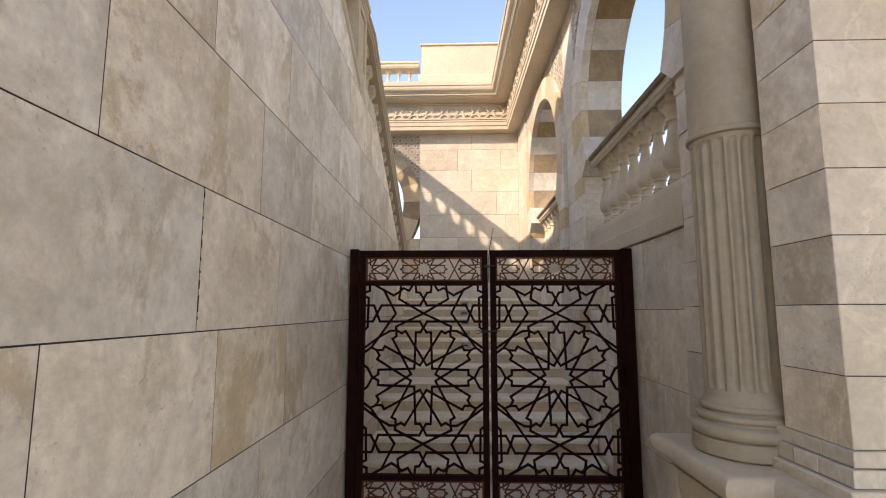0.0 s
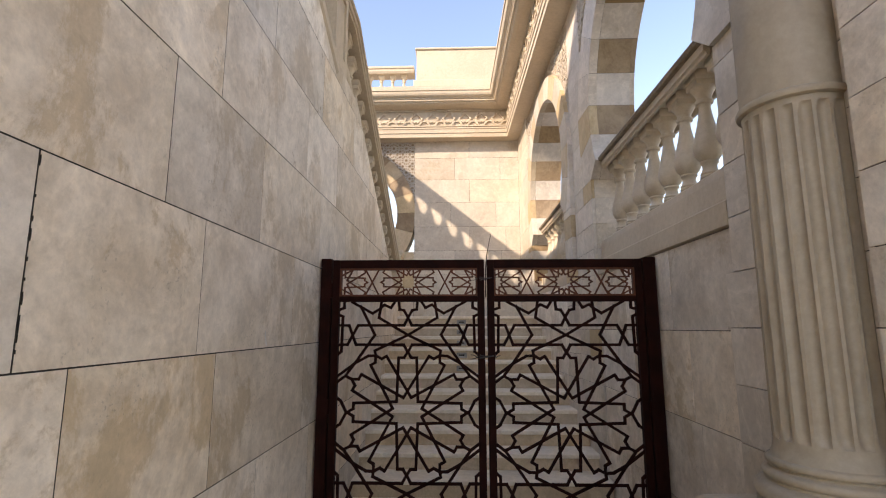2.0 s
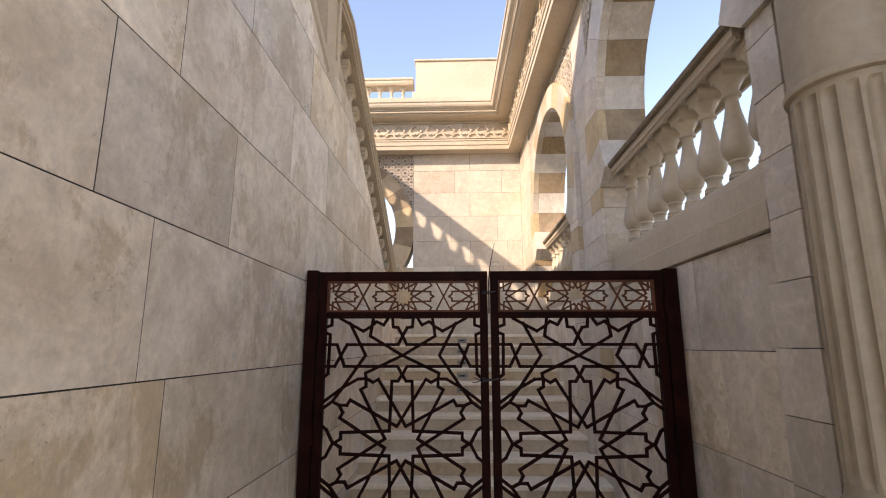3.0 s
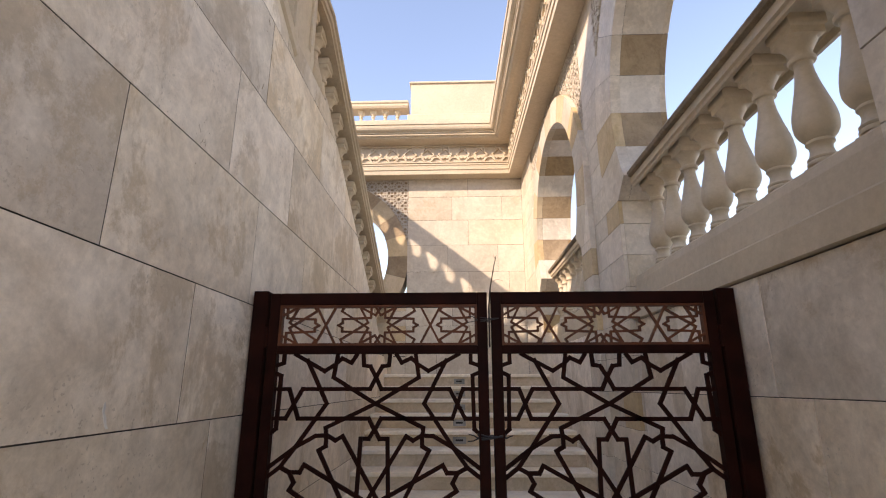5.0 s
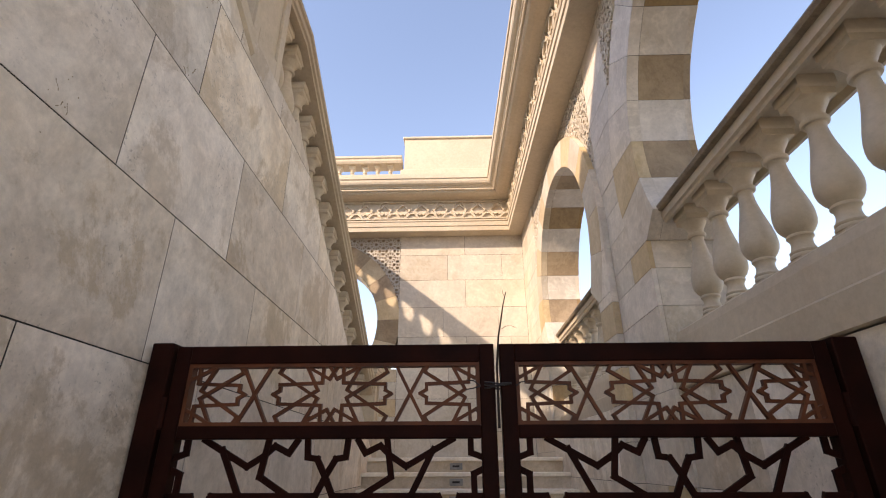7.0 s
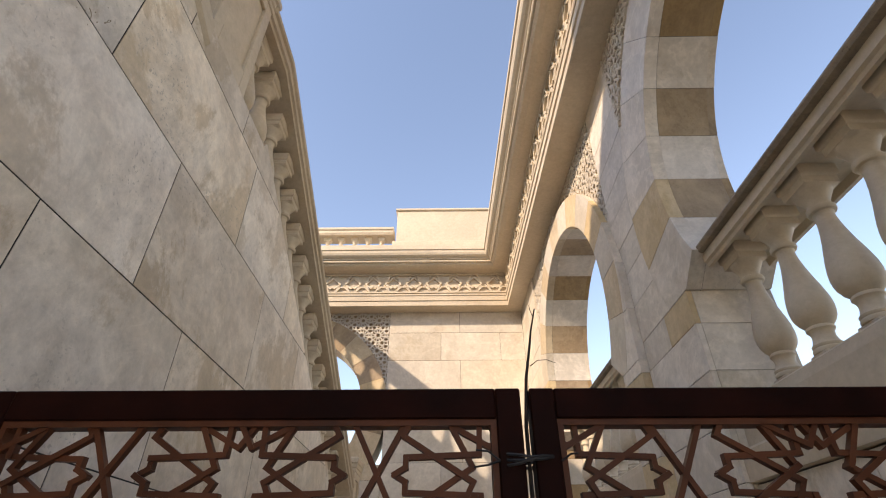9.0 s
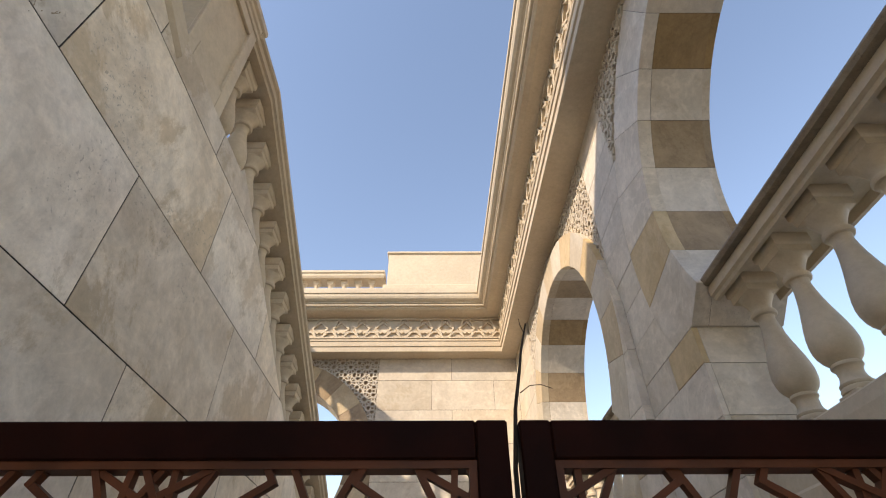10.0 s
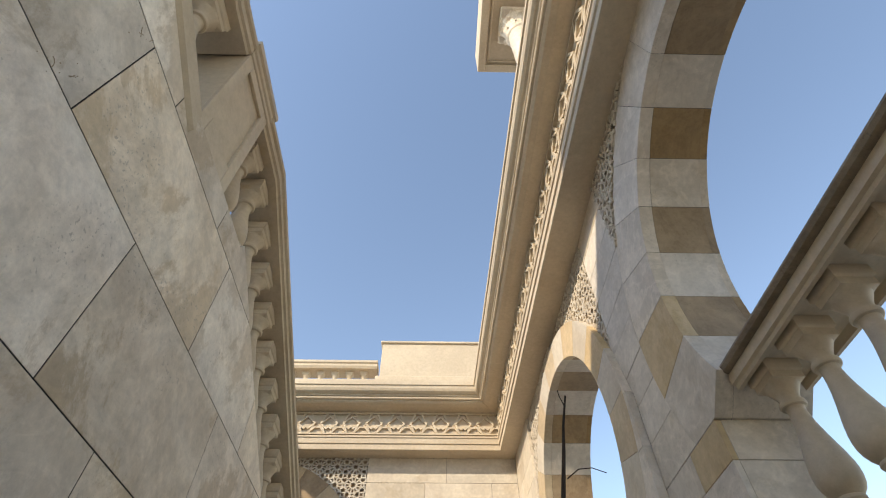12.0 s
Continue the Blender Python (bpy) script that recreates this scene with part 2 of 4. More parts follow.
def clip_lines(lines, inside, step=0.012):
    """The stretches of the polylines for which inside(a, b) holds."""
    out = []
    for line in lines:
        for (a0, b0), (a1, b1) in zip(line, line[1:]):
            length = math.hypot(a1 - a0, b1 - b0)
            k = max(1, int(length / step))
            start = None
            for i in range(k + 1):
                p = (a0 + (a1 - a0) * i / k, b0 + (b1 - b0) * i / k)
                if inside(*p):
                    if start is None:
                        start = p
                    last = p
                elif start is not None:
                    if start != last:
                        out.append([start, last])
                    start = None
            if start is not None and start != last:
                out.append([start, last])
    return out


# ---- plan (metres) ----
LEFT_X = -0.94          # face of the stair wall
RIGHT_X = 1.42          # face of the arcade, near bay
FAR_X = 1.37            # face of the arcade, far bay
BACK_Y = 10.45          # face of the end wall
ARCADE_OUT = 1.892      # outer face of the arcade
SOFFIT = 5.50
FAR_Z = 3.85            # centre height of the far arch
WING_X = -3.6           # wing on the far side of the upper flight
ARCH_R, RING_R, ARCH_Z = 1.19, 1.51, 3.905
NEAR_Y, NEAR_R, NEAR_RING = 4.385, 1.178, 1.63   # near arch: centre, opening and ring radius
COURSE = 0.5345
GATE_Y = 4.2

left_wall = lambda a, b, d: (LEFT_X + d, a, b)
right_near = lambda a, b, d: (RIGHT_X - d, a, b)
skew = lambda y: FAR_X - 0.021 * (y - 6.35)   # the far bay runs slightly inwards
right_far = lambda a, b, d: (skew(a) - d, a, b)
back_wall = lambda a, b, d: (a, BACK_Y - d, b)

# ---- ground ----
bm = bmesh.new()
bmesh.ops.create_grid(bm, x_segments=1, y_segments=1, size=600)
tagged(part("ground", bm, M_GROUND), "pale beige stone paving and bare ground", "ground", kind="structure")

# ---- stair wall: core, cladding panels, sloped top ----
SLOPE = 0.53


def stair_wall_top(y):
    """Height of the wall under the balustrade of the upper flight."""
    if y < 4.45:
        return 3.88 + 0.5 * (4.45 - max(y, -1.0))
    if y < 5.2:
        return 3.9
    return max(1.9, 3.95 - SLOPE * (y - 5.2))


bm = bmesh.new()
outline = [(-2.5, -0.02), (9.05, -0.02), (9.05, 1.9), (5.2, stair_wall_top(5.2) - 0.012), (5.18, 3.885), (4.45, 3.865), (-1.0, stair_wall_top(-1.0) - 0.012), (-2.5, stair_wall_top(-1.0) - 0.012)]
prism(bm, outline, left_wall, -0.34, -0.0016)
wall_left = tagged(part("wall_left", bm, M_JOINT), "stair wall clad in large greyish cream limestone panels", "wall", kind="structure")
LEFT_JOINTS = [(0.3, 1.45, 2.5, 3.4, 4.4, 5.3), (0.75, 1.62, 2.4, 3.2, 4.05, 4.95, 5.9), (0.2, 1.10, 1.93, 2.713, 3.887, 4.65, 5.4, 6.3),
               (0.88, 1.765, 2.556, 3.632, 4.55, 5.5, 6.4, 7.3), (0.3, 1.219, 2.278, 3.086, 4.143, 4.95, 5.95, 6.85, 7.7),
               (0.9, 1.777, 2.61, 3.785, 4.585, 5.634, 6.4, 7.0), (0.2, 1.25, 2.2, 3.15, 4.105, 5.167, 6.0), (0.7, 1.7, 2.6, 3.45, 4.33, 4.93), (0.2, 1.2, 2.1, 3.0), (0.7, 1.5), (-0.2,), (-0.4,), (-1.5,)]
LEFT_BEDS = [0.0, 0.52, 1.054, 1.585, 2.114, 2.657, 3.208] + [3.735 + COURSE * j for j in range(7)]
for k, inner in enumerate(LEFT_JOINTS):
    z0, z1 = LEFT_BEDS[k], LEFT_BEDS[k + 1]
    edges = [-2.5, *([-0.8] if inner[0] > 0 else []), *inner, inner[-1] + 0.85, inner[-1] + 1.7, 9.05]
    edges = [e for i, e in enumerate(edges) if e <= 9.05 and (i == 0 or e > edges[i - 1])]
    for a, b in zip(edges, edges[1:]):
        a, b = a + 0.0027, b - 0.0027
        lo, hi = z0 + 0.0025, z1 - 0.0025
        if min(stair_wall_top(a + (b - a) * i / 8) for i in range(9)) >= hi:
            poly = [(a, lo), (b, lo), (b, hi), (a, hi)]
        else:
            n = 28
            ys = [a + (b - a) * i / n for i in range(n + 1)]
            ys = [y for y in ys if stair_wall_top(y) > lo + 0.012]
            if len(ys) < 3:
                continue
            poly = [(ys[0], lo), (ys[-1], lo)] + [(y, min(hi, stair_wall_top(y))) for y in reversed(ys)]
        bm = bmesh.new()
        prism(bm, poly, left_wall, -0.02, random.uniform(-0.0005, 0.0005), 0.0006)
        part("panel", bm, M_PANEL, wall_left)

# ragged edge of one upright joint, and a pale splash
bm = bmesh.new()
rng = random.Random(5)
for k in range(34):
    z = 1.60 + 0.51 * rng.random()
    w, h = 0.0005 + 0.0011 * rng.random(), 0.004 + 0.014 * rng.random()
    o = 1.765 + rng.choice((-1, 1)) * 0.0027
    pts = [(o + w * math.cos(a) * rng.uniform(0.5, 1.0), z + h * math.sin(a) * rng.uniform(0.6, 1.0)) for a in (math.tau * q / 7 for q in range(7))]
    prism(bm, pts, left_wall, -0.002, 0.0013)
tagged(part("chipped_edge", bm, M_JOINT, wall_left, "dark chips along a stone joint"), kind="stuff")


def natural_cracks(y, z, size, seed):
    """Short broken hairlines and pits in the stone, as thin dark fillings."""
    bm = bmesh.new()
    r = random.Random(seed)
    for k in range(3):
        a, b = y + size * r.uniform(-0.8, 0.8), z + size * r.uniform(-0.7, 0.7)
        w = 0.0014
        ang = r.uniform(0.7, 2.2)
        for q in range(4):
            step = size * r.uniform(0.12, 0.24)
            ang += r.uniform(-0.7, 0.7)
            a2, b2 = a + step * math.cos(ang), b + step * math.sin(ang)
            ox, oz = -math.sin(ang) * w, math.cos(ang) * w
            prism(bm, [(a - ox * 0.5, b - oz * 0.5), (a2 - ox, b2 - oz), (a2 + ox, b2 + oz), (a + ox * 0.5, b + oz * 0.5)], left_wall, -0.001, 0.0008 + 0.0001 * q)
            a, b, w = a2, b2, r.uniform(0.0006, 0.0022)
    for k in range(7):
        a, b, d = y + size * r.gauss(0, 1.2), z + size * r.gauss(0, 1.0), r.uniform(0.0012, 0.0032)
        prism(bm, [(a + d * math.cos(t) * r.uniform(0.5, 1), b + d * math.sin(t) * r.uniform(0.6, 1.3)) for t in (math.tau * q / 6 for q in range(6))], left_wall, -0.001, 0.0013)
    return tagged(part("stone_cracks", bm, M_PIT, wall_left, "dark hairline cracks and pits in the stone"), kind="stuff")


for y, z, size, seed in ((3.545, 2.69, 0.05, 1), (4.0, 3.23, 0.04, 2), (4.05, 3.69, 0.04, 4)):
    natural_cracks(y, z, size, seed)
bm = bmesh.new()
pts = [(3.225, 1.675), (3.232, 1.66), (3.229, 1.645), (3.24, 1.632), (3.246, 1.612), (3.256, 1.598), (3.248, 1.596), (3.238, 1.605), (3.232, 1.620), (3.226, 1.634), (3.220, 1.648), (3.221, 1.664)]
prism(bm, pts, left_wall, -0.002, 0.0014)
part("paint_splash", bm, M_SPLASH, wall_left, "small white splash")

# upper flight behind the stair wall, as one solid mass of steps
bm = bmesh.new()
for i in range(13):
    y1 = 9.05 - 0.3 * i
    box(bm, WING_X, LEFT_X - 0.34, y1 - 0.3, y1, 0.0, 1.87 + 0.157 * (i + 1))
box(bm, WING_X, LEFT_X - 0.34, -1.05, 9.05 - 0.3 * 13, 0.0, 3.9)
tagged(part("upper_flight", bm, M_TREAD), "upper flight of cream stone steps behind the stair wall", "stairs", kind="structure")


# ---- balusters ----
def baluster_mesh(height, r):
    """A turned stone baluster between a square foot and a square cap."""
    h = height
    bm = bmesh.new()
    prof = [(0.64, 0.056), (0.70, 0.058), (0.72, 0.07), (0.67, 0.081), (0.64, 0.084), (0.68, 0.09), (0.68, 0.10), (0.60, 0.11), (0.53, 0.13), (0.50, 0.15), (0.52, 0.17), (0.58, 0.182),
            (0.63, 0.188), (0.635, 0.198), (0.59, 0.206), (0.64, 0.214), (0.80, 0.235), (0.92, 0.262), (0.985, 0.292), (1.0, 0.325), (0.97, 0.365), (0.89, 0.415), (0.77, 0.47), (0.64, 0.53),
            (0.53, 0.59), (0.46, 0.64), (0.425, 0.68), (0.43, 0.70), (0.47, 0.712), (0.60, 0.718), (0.65, 0.73), (0.63, 0.746), (0.53, 0.752), (0.52, 0.768), (0.57, 0.79),
            (0.68, 0.815), (0.80, 0.838), (0.86, 0.852), (0.95, 0.875)]
    square = [(0.60, 0.0, 1), (0.62, 0.004, 1), (0.62, 0.05, 1), (0.60, 0.055, 1)]
    abacus = [(0.84, 0.863, 1), (0.87, 0.866, 1), (0.87, 0.912, 1), (0.95, 0.92, 1), (0.98, 0.926, 1), (0.98, 0.994, 1), (0.95, 1.0, 1)]
    rings = []
    for a, b, flat in square + [(p, q, 0) for p, q in prof[:-1]] + abacus:
        ring = []
        for k in range(24):
            c, d = math.cos(math.tau * k / 24), math.sin(math.tau * k / 24)
            f = r * a / (max(abs(c), abs(d)) if flat else 1.0)
            ring.append(bm.verts.new((f * c, f * d, h * b)))
        rings.append(ring)
    for lo, hi in zip(rings, rings[1:]):
        for k in range(24):
            bm.faces.new((lo[k], lo[(k + 1) % 24], hi[(k + 1) % 24], hi[k]))
    bm.faces.new(rings[0]), bm.faces.new(rings[-1])
    me = bpy.data.meshes.new("baluster")
    bmesh.ops.recalc_face_normals(bm, faces=bm.faces)
    for f in bm.faces:
        f.smooth = True
    bm.to_mesh(me)
    bm.free()
    me.materials.append(M_CAST)
    me.set_sharp_from_angle(angle=radians(38))
    return me


def stand(mesh, place, parent):
    ob = new("baluster", mesh)
    ob.matrix_basis = Matrix.Translation(place)
    return under(ob, parent)


RAIL = [(-0.17, 0.0), (0.13, 0.0), (0.135, 0.022), (0.15, 0.028), (0.15, 0.075), (0.165, 0.082), (0.172, 0.10), (0.165, 0.118), (0.14, 0.13), (-0.14, 0.13),
        (-0.165, 0.118), (-0.172, 0.10), (-0.15, 0.075), (-0.15, 0.028), (-0.17, 0.022)]

# balustrade of the upper flight
bal_left = empty("stair_balustrade", (LEFT_X - 0.17, 6.5, 3.2), "cream cast stone balustrade climbing along the upper flight", "balustrade", "balustrades")
BX = LEFT_X - 0.16


def left_rail_z(y):
    if y < 4.2:
        return 4.67 + 0.5 * (4.2 - max(y, -1.0))
    return 4.67 if y < 5.25 else 4.67 - 0.54 * (y - 5.25)


bm = bmesh.new()
ends = [4.85, 5.25, 9.05]
sweep(bm, RAIL, [lambda p, z, y=y: (BX + p, y, left_rail_z(y) + z) for y in ends])
under(part("handrail", bm, M_CAST, None, "", True), bal_left)
bm = bmesh.new()
sweep(bm, RAIL, [lambda p, z, y=y: (BX + p, y, left_rail_z(y) + z) for y in (-1.0, 4.2, 4.44)])
under(part("handrail", bm, M_CAST, None, "", True), bal_left)
# base mouldings
KERB = [(-0.17, -0.1), (0.13, -0.1), (0.13, 0.03), (0.115, 0.05), (-0.15, 0.05), (-0.17, 0.03)]
KERB_UP = [(-0.17, -0.12), (0.16, -0.12), (0.178, -0.10), (0.178, -0.06), (0.165, -0.045), (0.165, 0.03), (0.14, 0.05), (-0.15, 0.05), (-0.17, 0.03)]
bm = bmesh.new()
sweep(bm, KERB, [lambda p, z, y=y: (BX + p, y, stair_wall_top(y) + z) for y in (4.87, 5.19, 5.21, 9.0)])
under(part("base_kerb", bm, M_CAST), bal_left)
bm = bmesh.new()
sweep(bm, KERB_UP, [lambda p, z, y=y: (BX + p, y, stair_wall_top(y - 0.001) + z) for y in (-1.0, 4.449)])
under(part("base_kerb", bm, M_CAST), bal_left)
B_TALL = baluster_mesh(0.72, 0.088)
for k in range(17):
    y = 5.06 + 0.243 * k
    if y < 8.9:
        stand(B_TALL, (BX - 0.01, y, left_rail_z(y) - 0.715), bal_left)
for k in range(8):
    y = 4.22 - 0.243 * k
    stand(B_TALL, (BX - 0.01, y, left_rail_z(y) - 0.715), bal_left)


def newel(name, x0, x1, y0, y1, z0, z1, label):
    """A square stone newel with a sunk panel on its court side and a moulded cap."""
    ob = empty(name, ((x0 + x1) / 2, (y0 + y1) / 2, z0), label, "newel")
    bm = bmesh.new()
    box(bm, x0, x1 - 0.02, y0, y1, z0, z1 - 0.12)
    under(part("shaft", bm, M_CAST), ob)
    bm = bmesh.new()
    e = 0.07
    for a0, a1, b0, b1 in ((y0, y0 + e, z0, z1 - 0.12), (y1 - e, y1, z0, z1 - 0.12), (y0 + e, y1 - e, z1 - 0.12 - e, z1 - 0.12), (y0 + e, y1 - e, z0, z0 + 0.22)):
        box(bm, x1 - 0.022, x1, a0, a1, b0, b1, 0.003)
    under(part("panel_frame", bm, M_CAST), ob)
    bm = bmesh.new()
    c = (x0 + x1) / 2, (y0 + y1) / 2
    hx, hy = (x1 - x0) / 2, (y1 - y0) / 2
    steps = [(0.0, -0.12), (0.008, -0.115), (0.008, -0.085), (0.018, -0.075), (0.018, -0.04), (0.032, -0.03), (0.032, 0.015), (0.022, 0.03)]
    rings = [[bm.verts.new((c[0] + sx * (hx + o), c[1] + sy * (hy + o), z1 + z)) for sx, sy in ((-1, -1), (1, -1), (1, 1), (-1, 1))] for o, z in steps]
    for lo, hi in zip(rings, rings[1:]):
        for i in range(4):
            bm.faces.new((lo[i], lo[(i + 1) % 4], hi[(i + 1) % 4], hi[i]))
    bm.faces.new(rings[0]), bm.faces.new(rings[-1])
    under(part("cap", bm, M_CAST), ob)
    return ob


newel("stair_newel", BX - 0.17, LEFT_X - 0.015, 4.45, 4.86, 3.83, 4.82, "cream cast stone newel with a sunk panel on the stair wall")
newel("stair_newel", BX - 0.17, LEFT_X + 0.0, 9.05, 9.4, 1.87, 2.98, "cream cast stone newel at the foot of the upper flight")

# ---- lower flight and landing ----
TREAD, RISE, FIRST = 0.328, 0.156, 5.14
stairs = empty("stairs", (0.25, FIRST, 0), "cream limestone steps with pale treads and darker risers", "stairs", kind="structure")
for i in range(12):
    y0, z1 = FIRST + TREAD * i, RISE * (i + 1)
    bm = bmesh.new()
    deep = TREAD + 0.03 if i < 11 else 2.0
    box(bm, LEFT_X, 1.45, y0 - 0.03, y0 + deep, z1 - 0.04, z1, 0.006)
    under(part("tread", bm, M_TREAD), stairs)
    bm = bmesh.new()
    box(bm, LEFT_X, 1.45, y0, y0 + TREAD, z1 - RISE - (0.0 if i == 0 else 0.001), z1 - 0.04)
    under(part("riser", bm, M_RISER), stairs)
bm = bmesh.new()
box(bm, LEFT_X - 2.7, 1.5, FIRST + TREAD * 11 + 0.3, BACK_Y, 0.0, RISE * 12 - 0.042)
tagged(part("landing", bm, M_JOINT), "stone landing at the head of the steps", "landing", kind="structure")
bm = bmesh.new()
box(bm, WING_X, LEFT_X, 9.05, BACK_Y, RISE * 12 - 0.04, RISE * 12)
tagged(part("landing_floor", bm, M_TREAD), "cream limestone landing floor", "floor", kind="structure")
# small light plates on the risers
for i in range(7, 12):
    bm = bmesh.new()
    y0, z1 = FIRST + TREAD * i, RISE * (i + 1)
    box(bm, 0.02, 0.165, y0 - 0.012, y0, z1 - 0.13, z1 - 0.06, 0.003)
    plate = part("step_light", bm, M_PLATE)
    bm = bmesh.new()
    box(bm, 0.05, 0.13, y0 - 0.015, y0 - 0.012, z1 - 0.105, z1 - 0.085)
    under(part("louvre", bm, M_JOINT), plate)
    tagged(plate, "small grey recessed step light on a stair riser", "step light", "step lights")

# ---- arcade: low wall, balustrade, arches ----
bm = bmesh.new()
box(bm, RIGHT_X + 0.05, ARCADE_OUT, 3.19, 5.61, 0.0, 2.2)
box(bm, RIGHT_X + 0.005, ARCADE_OUT - 0.012, 5.63, 6.33, 0.0, 3.17)
box(bm, RIGHT_X + 0.005, ARCADE_OUT - 0.012, 5.94, 6.36, 3.17, SOFFIT)
for a0, a1, b0, b1, out in ((6.37, 6.67, 0.0, 3.17, 0.012), (6.67, 9.11, 0.0, 2.2, 0.0), (9.13, BACK_Y + 0.4, 0.0, 3.17, 0.012), (9.48, BACK_Y + 0.4, 3.17, SOFFIT, 0.012)):
    prism(bm, [(a0, b0), (a1, b0), (a1, b1), (a0, b1)], lambda a, b, d: (ARCADE_OUT - out if d else skew(a) + 0.005, a, b), 1.0, 0.0)
box(bm, 1.555, ARCADE_OUT + 0.2, 2.04, 3.17, 0.0, SOFFIT)
box(bm, 1.62, ARCADE_OUT + 0.1, 2.5, 5.99, SOFFIT - 0.06, SOFFIT + 0.5)
box(bm, 1.62, ARCADE_OUT + 0.1, 6.0, BACK_Y, SOFFIT - 0.06, SOFFIT + 0.5)
wall_right = tagged(part("wall_right", bm, M_JOINT), "arcade wall of pale limestone with horseshoe arches", "wall", kind="structure")


def slab(poly, place, mat, parent, back=-0.03, front=0.0, name="panel"):
    bm = bmesh.new()
    prism(bm, poly, place, back, front + random.uniform(-0.0012, 0.0012), 0.0015)
    return part(name, bm, mat, parent)


def rect(a0, a1, b0, b1, g=0.002):
    return [(a0 + g, b0 + g), (a1 - g, b0 + g), (a1 - g, b1 - g), (a0 + g, b1 - g)]


# cladding of the low wall
low = lambda a, b, d: (RIGHT_X + 0.05 - d, a, b)
for z0, z1, cuts in ((0.0, 0.6, (3.19, 4.1, 5.0, 5.61)), (0.6, 1.13, (3.19, 3.7, 4.6, 5.61)), (1.13, 1.67, (3.19, 3.775, 4.75, 5.61)), (1.67, 2.2, (3.19, 3.99, 4.9, 5.61))):
    for a, b in zip(cuts, cuts[1:]):
        slab(rect(a, b, z0, z1), low, M_PANEL, wall_right, -0.01, 0.005)
# far low wall
for z0, z1, cuts in ((0.6, 1.13, (6.69, 7.3, 8.2, 9.11)), (1.13, 1.67, (6.69, 7.6, 8.4, 9.11)), (1.67, 2.2, (6.69, 7.2, 8.1, 9.11))):
    for a, b in zip(cuts, cuts[1:]):
        slab(rect(a, b, z0, z1), right_far, M_PANEL, wall_right, -0.02, 0.0)


def ring_y(z, centre, side, high=FAR_Z, r=RING_R):
    """Outer edge of the arch ring at height z on one side."""
    return centre + side * math.sqrt(max(0.0, r ** 2 - (z - high) ** 2))


# pier between the arches
def pier_panels(place, left, right, z_list, mat, quoin_left, quoin_right):
    for k, (z0, z1) in enumerate(zip(z_list, z_list[1:])):
        n = 6
        zs = [z0 + 0.0015 + (z1 - z0 - 0.003) * i / n for i in range(n + 1)]
        ql = quoin_left(k, z0)
        qr = quoin_right(k, z0)
        marks = [None] + ([ql] if ql else []) + ([qr] if qr else []) + [None]
        for m0, m1 in zip(marks, marks[1:]):
            ls = [(left(z) if m0 is None else m0) + 0.0015 for z in zs]
            rs = [(right(z) if m1 is None else m1) - 0.0015 for z in zs]
            if min(r - l for l, r in zip(ls, rs)) < 0.02:
                continue
            poly = list(zip(ls, zs)) + list(zip(reversed(rs), reversed(zs)))
            poly = poly[::-1]
            tan = (m0 is None and ql and k % 6 == 5)
            slab(poly, place, M_PALE if tan else mat, wall_right)


def p_left(z):
    return 5.61 if z < 3.19 else (ring_y(z, NEAR_Y, 1, ARCH_Z, NEAR_RING) if z < 4.72 else 5.80)


def p_right(z):
    return 6.345 if z < FAR_Z else (ring_y(z, 7.90, -1, FAR_Z) if z < 4.35 else 6.43)


COURSES = [0.0, 0.32, 0.60, 0.86, 1.13, 1.40, 1.67, 1.94, 2.21, 2.47, 2.73, 2.99, 3.19, 3.46, 3.72, 3.96, 4.22, 4.46, 4.73, 5.0, 5.25, SOFFIT]
FAR_COURSES = COURSES[:12] + [3.08] + COURSES[13:]
pier_panels(right_near, p_left, p_right, COURSES, M_PIER,
            lambda k, z: (5.95 if k % 2 else None) if z < 3.1 else None, lambda k, z: None)
# jamb stones on the reveal of the pier
for k, (z0, z1) in enumerate(zip(COURSES[:12], COURSES[1:13])):
    bm = bmesh.new()
    box(bm, RIGHT_X + 0.031, ARCADE_OUT, 5.61, 5.68, z0 + 0.0015, z1 - 0.0015, 0.0015)
    part("jamb_stone", bm, M_PIER, wall_right)
    bm = bmesh.new()
    box(bm, skew(9.1) + 0.031, ARCADE_OUT, 9.10, 9.15, z0 + 0.0015, z1 - 0.0015, 0.0015)
    part("jamb_stone", bm, M_TAN if k % 2 else M_PIER, wall_right)
# far bay: quoins beside the ring, and the wall up to the corner
for k, (z0, z1) in enumerate(zip(FAR_COURSES[:12], FAR_COURSES[1:13])):
    slab(rect(6.35, 6.69, z0, z1), right_far, M_PALE if k in (8, 10) else M_PIER, wall_right, -0.2, 0.0)
for z0, z1 in ((3.08, 3.46), (3.46, 3.85)):
    zs = [z0 + 0.002 + (z1 - z0 - 0.004) * i / 6 for i in range(7)]
    slab([(6.352, zs[0]), *[(ring_y(z, 7.90, -1, FAR_Z) - 0.002, z) for z in zs], (6.352, zs[-1])], right_far, M_PIER, wall_right, -0.2, 0.0)
slab([(6.354, 3.852), *[(ring_y(3.852 + 0.05 * i, 7.90, -1, FAR_Z) - 0.001, 3.852 + 0.05 * i) for i in range(7)], (6.418, 4.152)], right_far, M_PIER, wall_right, -0.2, 0.0)
pier_panels(right_far, lambda z: 9.11 if z < 3.08 else (ring_y(z, 7.90, 1, FAR_Z) if z < 4.5 else 9.38), lambda z: BACK_Y - 0.002, FAR_COURSES, M_BACK,
            lambda k, z: (9.45 if k % 2 else None) if z < 3.1 else None, lambda k, z: (9.9 if k % 2 else 10.1))


